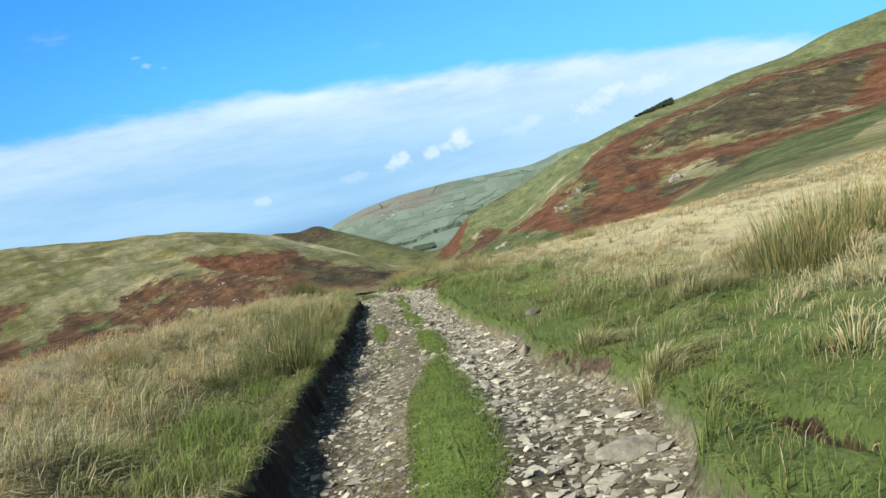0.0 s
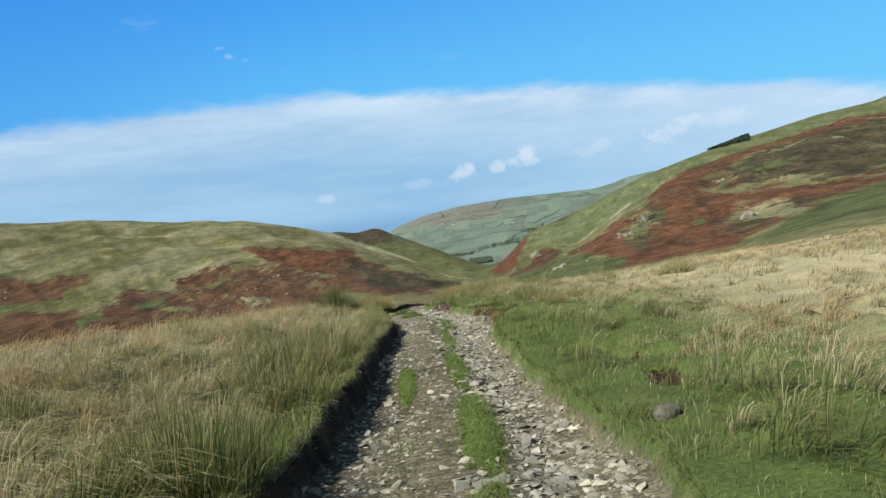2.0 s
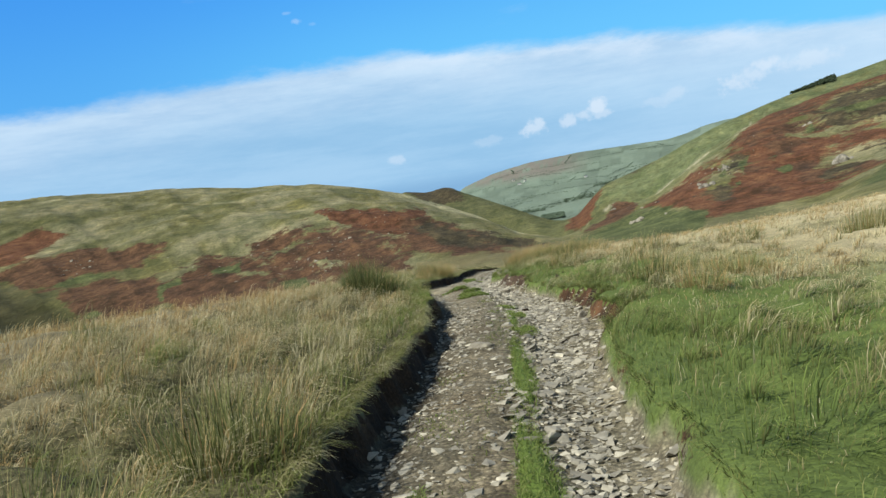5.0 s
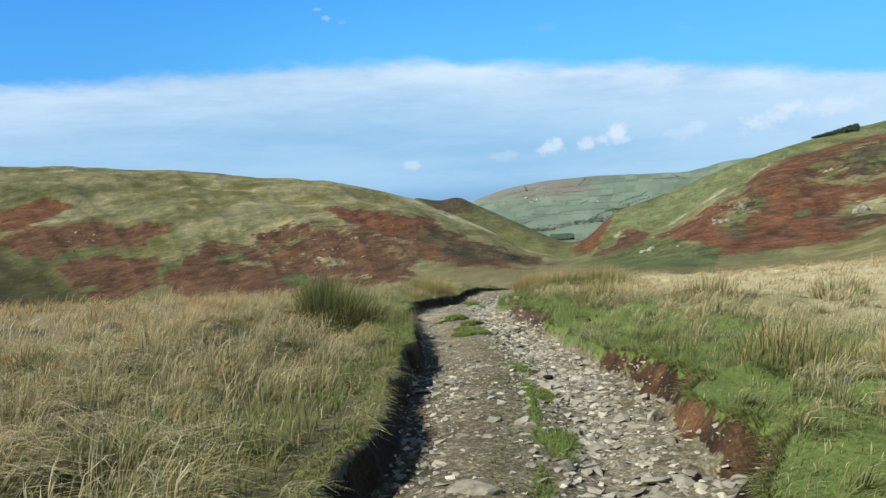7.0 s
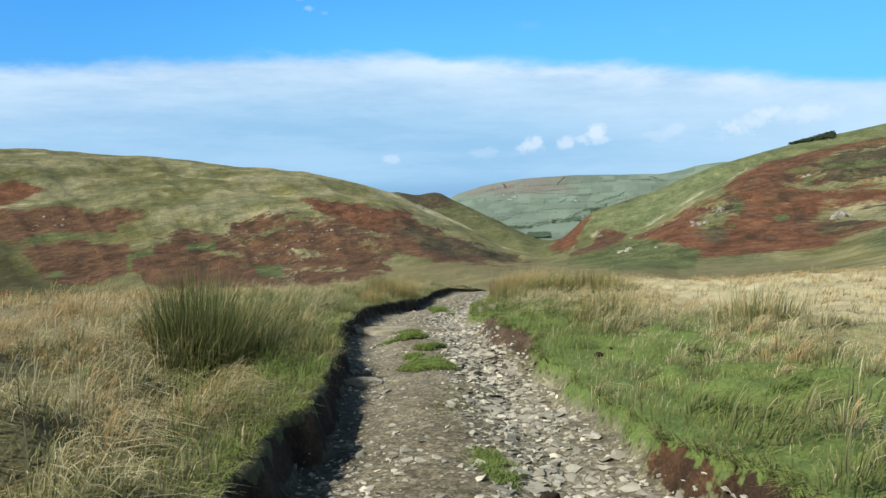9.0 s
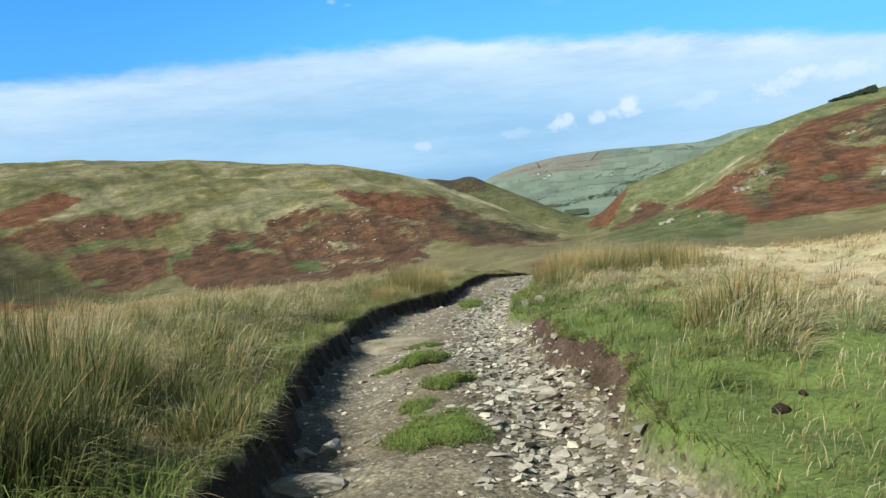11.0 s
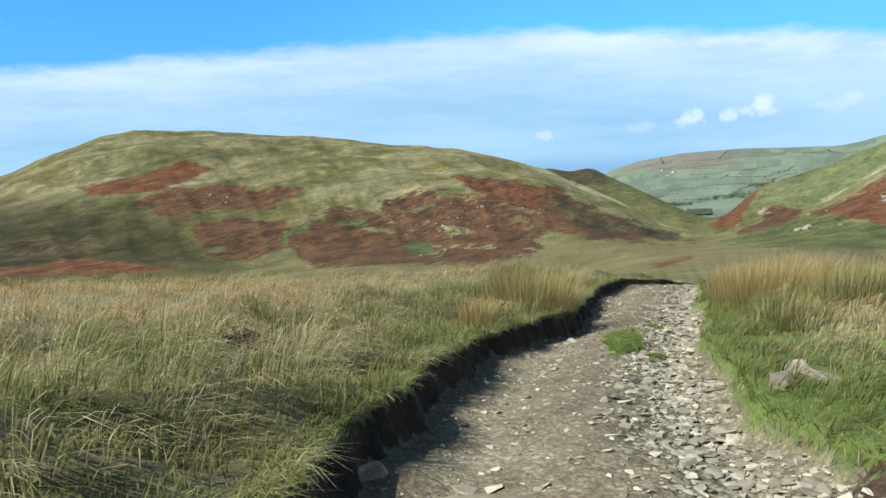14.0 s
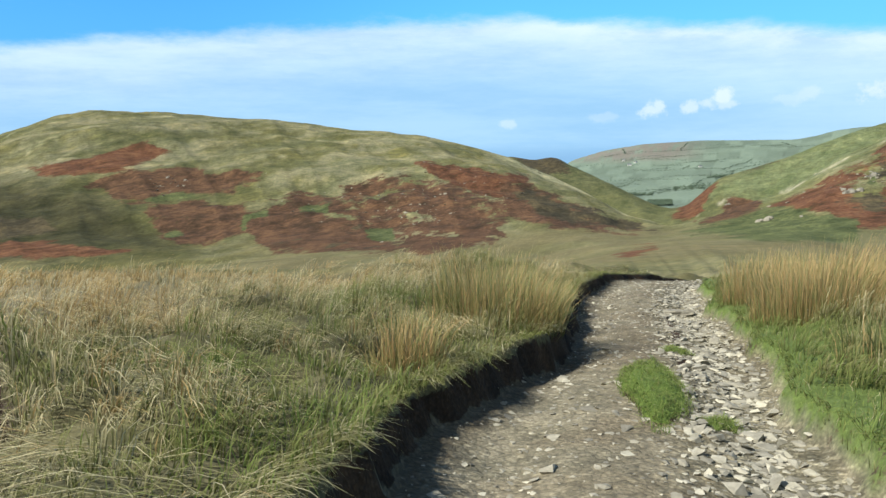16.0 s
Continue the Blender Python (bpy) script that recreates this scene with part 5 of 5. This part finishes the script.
def block(x, y, long, wide, high, turn, label, k):
    """A broken angular stone with sharp arrises."""
    co, tri = stone_shape(0.8, 16, 40 + k)
    me = raw_mesh("boulder", co * np.array([long, wide / 0.74, high / 0.8]) / 2, [tri], M_ROCK, (), False)
    ob = new("boulder", me)
    ob.matrix_basis = pose(x, y, float(ground_z(np.array([x]), np.array([y]))[0]) + high * 0.2, 6 * math.sin(k), 8 * math.cos(k), turn)
    tagged(ob, label, "rock")


for k, row in enumerate(BLOCKS + MOOR):
    block(*row, k)
boulder(0.82, 10.9, 0.24, 0.2, 0.13, 30, "dull grey boulder half sunk in the turf", M_DULL, 0.4, 9)
for k, row in enumerate(SLABS):
    boulder(*row, sink=0.42, seed=k + 1)
boulder(-5.55, 36.4, 1.6, 0.85, 0.26, 35, "pale worn bedrock hump in the wheel rut", M_BED, 0.46, 3)
for k, (x, y, long) in enumerate([(-1.56, 30.58, 0.12), (-3.16, 37.94, 0.15), (-1.42, 30.7, 0.07), (-2.3, 26.5, 0.12), (-2.0, 26.1, 0.15)]):
    tagged(boulder(x, y, long, long * 0.6, long * 0.5, 20 + 50 * k, "dark crumbling peat clod lying on the ground", M_SOIL, 0.3, 20 + k, name="peat_clod"), category="peat clod")


# ---- turf growing in the track ----
def turf_clump(x, y, long, wide, high, turn):
    root = new("turf_clump")
    z = float(near_z(np.array([x]), np.array([y]))[0])
    root.matrix_basis = pose(x, y, z, 0, 0, turn)
    tagged(root, "mound of bright green turf between the ruts", "turf", "turf clumps in the track")
    n, m = 10, 18 + int(6 * long)
    ct, st = math.cos(radians(turn)), math.sin(radians(turn))

    def lie(px, py):
        return near_z(x + px * ct - py * st, y + px * st + py * ct) - z

    r = np.linspace(0, 1, n)[:, None] * np.ones((1, m))
    a = np.ones((n, 1)) * np.linspace(0, 2 * np.pi, m, endpoint=False)[None]
    rag = 0.5 if long < 3 else 0.22
    edge = 0.9 + rag * (vnoise(np.cos(a) * 2.2 + 7 * x, np.sin(a) * 2.2 + 3 * y, 181) - 0.5) * 2
    lx, ly = r * np.cos(a) * edge * long / 2, r * np.sin(a) * edge * wide / 2
    lz = 0.42 * high * np.sqrt(np.clip(1 - r**3, 0, 1)) * (0.6 + 0.8 * vnoise(lx * 4 + x, ly * 4 + y, 183)) - 0.06 * r**4 + lie(lx.ravel(), ly.ravel()).reshape(lx.shape)
    co = np.stack([lx, ly, lz], -1).reshape(-1, 3)
    tint = np.tile([0.10, 0.150, 0.034, 1.0], (len(co), 1))
    rim = np.zeros(len(co))
    rim[-2 * m:] = 0.8
    body = new("soil", raw_mesh("soil", co, [grid_faces(n, m, True)], M_NEAR, [("tint", "FLOAT_COLOR", tint), ("soil", "FLOAT_COLOR", np.tile([0.06, 0.044, 0.028, 1.0], (len(co), 1))), ("bare", "FLOAT", np.zeros(len(co))), ("earth", "FLOAT", rim)]))
    body.parent = root
    k = int((3600 if long < 3 else 1900) * long * wide) + 150
    rr, aa = np.sqrt(RNG.random(k)) * 0.98, RNG.uniform(0, 2 * np.pi, k)
    ee = 0.9 + rag * (vnoise(np.cos(aa) * 2.2 + 7 * x, np.sin(aa) * 2.2 + 3 * y, 181) - 0.5) * 2
    bx, by = rr * np.cos(aa) * ee * long / 2, rr * np.sin(aa) * ee * wide / 2
    bz = 0.42 * high * np.sqrt(np.clip(1 - rr**3, 0, 1)) * (0.6 + 0.8 * vnoise(bx * 4 + x, by * 4 + y, 183)) - 0.015 + lie(bx, by)
    h = RNG.uniform(0.02, 0.075, k)
    tone = np.clip(0.05 + RNG.normal(0, 0.12, k) + 0.4 * (RNG.random(k) < 0.06), 0, 1)
    g = blades("grass", np.stack([bx, by, bz], -1), h, RNG.uniform(0.004, 0.007, k), RNG.normal(0, 0.9, (k, 2)) * h[:, None], tone, M_GRASS, "")
    del g["kind"]
    del g["category"]
    g.parent = root


CLUMPS = [(-4.5, 34.5, 1.0, 0.62, 0.20, 95), (-3.95, 33.0, 0.75, 0.42, 0.17, 70), (-4.0, 32.1, 0.55, 0.36, 0.09, 90), (-5.66, 44.3, 3.3, 0.58, 0.14, 95), (-3.68, 31.2, 1.1, 0.72, 0.12, 110), (-4.82, 36.0, 0.5, 0.3, 0.1, 30), (-4.75, 34.2, 0.5, 0.3, 0.08, 60),
          (-5.12, 43.3, 0.55, 0.25, 0.07, 80), (-1.72, 22.6, 1.1, 0.34, 0.08, 95), (-1.95, 24.5, 0.7, 0.25, 0.06, 100), (-2.35, 26.6, 1.2, 0.3, 0.05, 105), (-5.5, 46.8, 0.9, 0.3, 0.06, 95)]
STRIP = [(-0.36, 6.2, 9.0, 0.8, 0.1, 92.5), (-0.68, 12.2, 5.0, 0.46, 0.09, 95), (-1.15, 16.0, 4.4, 0.36, 0.08, 97), (-1.58, 20.0, 4.4, 0.26, 0.06, 97), (-2.05, 24.2, 3.2, 0.15, 0.05, 97), (-1.74, 15.2, 3.4, 0.3, 0.09, 97)]
for row in CLUMPS + STRIP:
    turf_clump(*row)


# ---- far rocks, woods and farms ----
def at_polar(az, d):
    return HUB[0] + d * math.sin(radians(az)), HUB[1] + d * math.cos(radians(az))


def land_at(x, y):
    return float(land_z(np.array([x]), np.array([y]))[0])


def crag(az, d, pieces, size, label, mat=None):
    root = new("crag")
    x, y = at_polar(az, d)
    root.location = (x, y, land_at(x, y))
    tagged(root, label, "crag", "crags on the slopes")
    for k in range(pieces):
        dx, dy = random.uniform(-1, 1) * size, random.uniform(-0.5, 0.5) * size
        s_ = size * random.choice((0.35, 0.5, 0.7, 1.2))
        b = boulder(x + dx, y + dy, s_ * 1.3, s_, s_ * random.uniform(0.6, 1.1), random.uniform(0, 180), "", mat or M_CRAG, random.uniform(0.45, 0.7), k + int(d), land_at(x + dx, y + dy), "rock_face", 2)
        for key in ("category",):
            del b[key]
        m = b.matrix_basis.copy()
        b.parent = root
        b.matrix_basis = Matrix.Translation(-root.location) @ m


crag(3.7, 322, 11, 2.2, "pale rock outcrop on a green knoll", M_ROCK)
crag(17.1, 311, 14, 3.6, "grey crag breaking out of the bracken slope")
crag(8.6, 338, 9, 2.4, "grey crag breaking out of the bracken slope")
crag(9.6, 400, 7, 2.6, "grey crag breaking out of the bracken slope")
crag(15.0, 500, 6, 2.6, "grey crag breaking out of the bracken slope")
crag(2.0, 960, 9, 3.2, "pale scree ledge on the bracken slope")


def scree():
    verts, faces, at = [], [], 0
    for az0, d0, raz, rd, n in ((-18.6, 440, 3.6, 70, 60), (-34.7, 557, 1.6, 30, 34), (-25, 480, 7, 90, 30), (-15, 600, 5, 120, 40), (9, 400, 5, 80, 40)):
        az = RNG.normal(az0, raz * 0.5, n)
        d = RNG.normal(d0, rd * 0.5, n)
        x, y = HUB[0] + d * np.sin(np.radians(az)), HUB[1] + d * np.cos(np.radians(az))
        z = land_z(x, y)
        s_ = np.clip(np.exp(RNG.normal(np.log(0.6), 0.45, n)), 0.3, 1.5)
        kind = RNG.integers(0, len(SHAPES), n)
        for i in range(n):
            co, tri = SHAPES[kind[i]]
            verts.append(co * s_[i] * [1, 1, 1.3] + [x[i], y[i], z[i] + 0.2])
            faces.append(tri + at)
            at += len(co)
    me = raw_mesh("hillside_boulders", np.concatenate(verts), [np.concatenate(faces)], M_ROCK, (), False)
    tagged(new("hillside_boulders", me), "scattered pale boulders and scree on the hillsides", "boulders", kind="stuff")


scree()


def tree_mesh(name, points, mat):
    """Far trees: clumps of small tilted leaf masses. points: rows of x, y, z, height, spread."""
    verts, faces, at = [], [], 0
    for x, y, z, h, w in points:
        for k in range(4):
            co, tri = SHAPES[(k * 5) % len(SHAPES)]
            up = random.uniform(0.25, 1.0)
            r = w * (1.05 - 0.55 * up)
            a = random.uniform(0, 6.28)
            c = np.array([x + math.cos(a) * r * 0.6, y + math.sin(a) * r * 0.6, z + h * up * 0.85])
            verts.append(co * [r * 0.62, r * 0.62, h * 0.42] + c)
            faces.append(tri + at)
            at += len(co)
    return raw_mesh(name, np.concatenate(verts), [np.concatenate(faces)], mat, (), False)


def woods():
    rows = []
    for _ in range(420):
        az = random.uniform(14.1, 16.65)
        grow = (az - 14.1) / 2.55
        x, y = at_polar(az, 1478 - random.random() * (30 + 60 * grow))
        rows.append((x, y, land_at(x, y), random.uniform(7, 10) * (0.5 + 0.4 * grow), 4.5))
    tagged(new("conifer_plantation", tree_mesh("conifer_plantation", rows, M_TREE)), "dark conifer plantation on the green hilltop", "wood", kind="stuff")
    rows = []
    for az0, spread, d0, d1, n in ((-2.2, 0.5, 2060, 2330, 420), (0.2, 1.0, 2620, 2700, 130), (-3.6, 0.6, 2500, 2560, 90), (1.6, 0.5, 2900, 2980, 90)):
        for _ in range(n):
            x, y = at_polar(min(max(random.gauss(az0, spread), az0 - 1.4 * spread), az0 + 1.4 * spread), random.uniform(d0, d1))
            rows.append((x, y, land_at(x, y), random.uniform(5, 9), 8.0))
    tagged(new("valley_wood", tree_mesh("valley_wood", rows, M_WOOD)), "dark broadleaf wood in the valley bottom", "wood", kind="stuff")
    rows = []
    for _ in range(64):
        az0, d0 = random.uniform(-8, 7), random.uniform(2450, 4000)
        x0, y0 = at_polar(az0, d0)
        along = random.gauss(0, 0.25) if random.random() < 0.75 else random.gauss(1.3, 0.2)
        for k in range(random.randint(8, 26)):
            x, y = x0 + k * 11 * math.cos(along) + random.gauss(0, 2), y0 + k * 11 * math.sin(along) + random.gauss(0, 2)
            rows.append((x, y, land_at(x, y), random.uniform(4, 7), random.uniform(4, 7)))
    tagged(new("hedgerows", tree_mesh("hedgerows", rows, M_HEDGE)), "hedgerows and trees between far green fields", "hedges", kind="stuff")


woods()


def part(name, bm, mat, parent, label=""):
    me = bpy.data.meshes.new(name)
    bm.to_mesh(me)
    bm.free()
    me.materials.append(mat)
    ob = new(name, me)
    ob.parent = parent
    return tagged(ob, label)


def farmhouse(az, d, long, wide, high, turn):
    x, y = at_polar(az, d)
    root = new("farmhouse")
    root.matrix_basis = pose(x, y, land_at(x, y) - 0.5, 0, 0, turn)
    tagged(root, "whitewashed farmhouse with a slate roof among far fields", "house", "far farmhouses")
    bm = bmesh.new()
    bmesh.ops.create_cube(bm, size=1, matrix=Matrix.Translation((0, 0, high / 2)) @ Matrix.Diagonal((long, wide, high, 1)))
    part("wall", bm, M_WALL, root)
    bm = bmesh.new()
    ends = [[bm.verts.new((s_ * (long / 2 + 0.4), v, w)) for v, w in ((-wide / 2 - 0.5, high - 0.2), (wide / 2 + 0.5, high - 0.2), (0, high + wide * 0.45))] for s_ in (-1, 1)]
    for a, b in ((0, 1), (1, 2), (2, 0)):
        bm.faces.new((ends[0][a], ends[0][b], ends[1][b], ends[1][a]))
    bm.faces.new(ends[0][::-1])
    bm.faces.new(ends[1])
    part("roof", bm, M_ROOF, root)


for row in ((-4.2, 3500, 16, 8, 5, 10), (-3.8, 3560, 12, 7, 5, 60), (-4.6, 3650, 11, 7, 5, 0), (0.4, 3300, 12, 7, 5, 20)):
    farmhouse(*row)
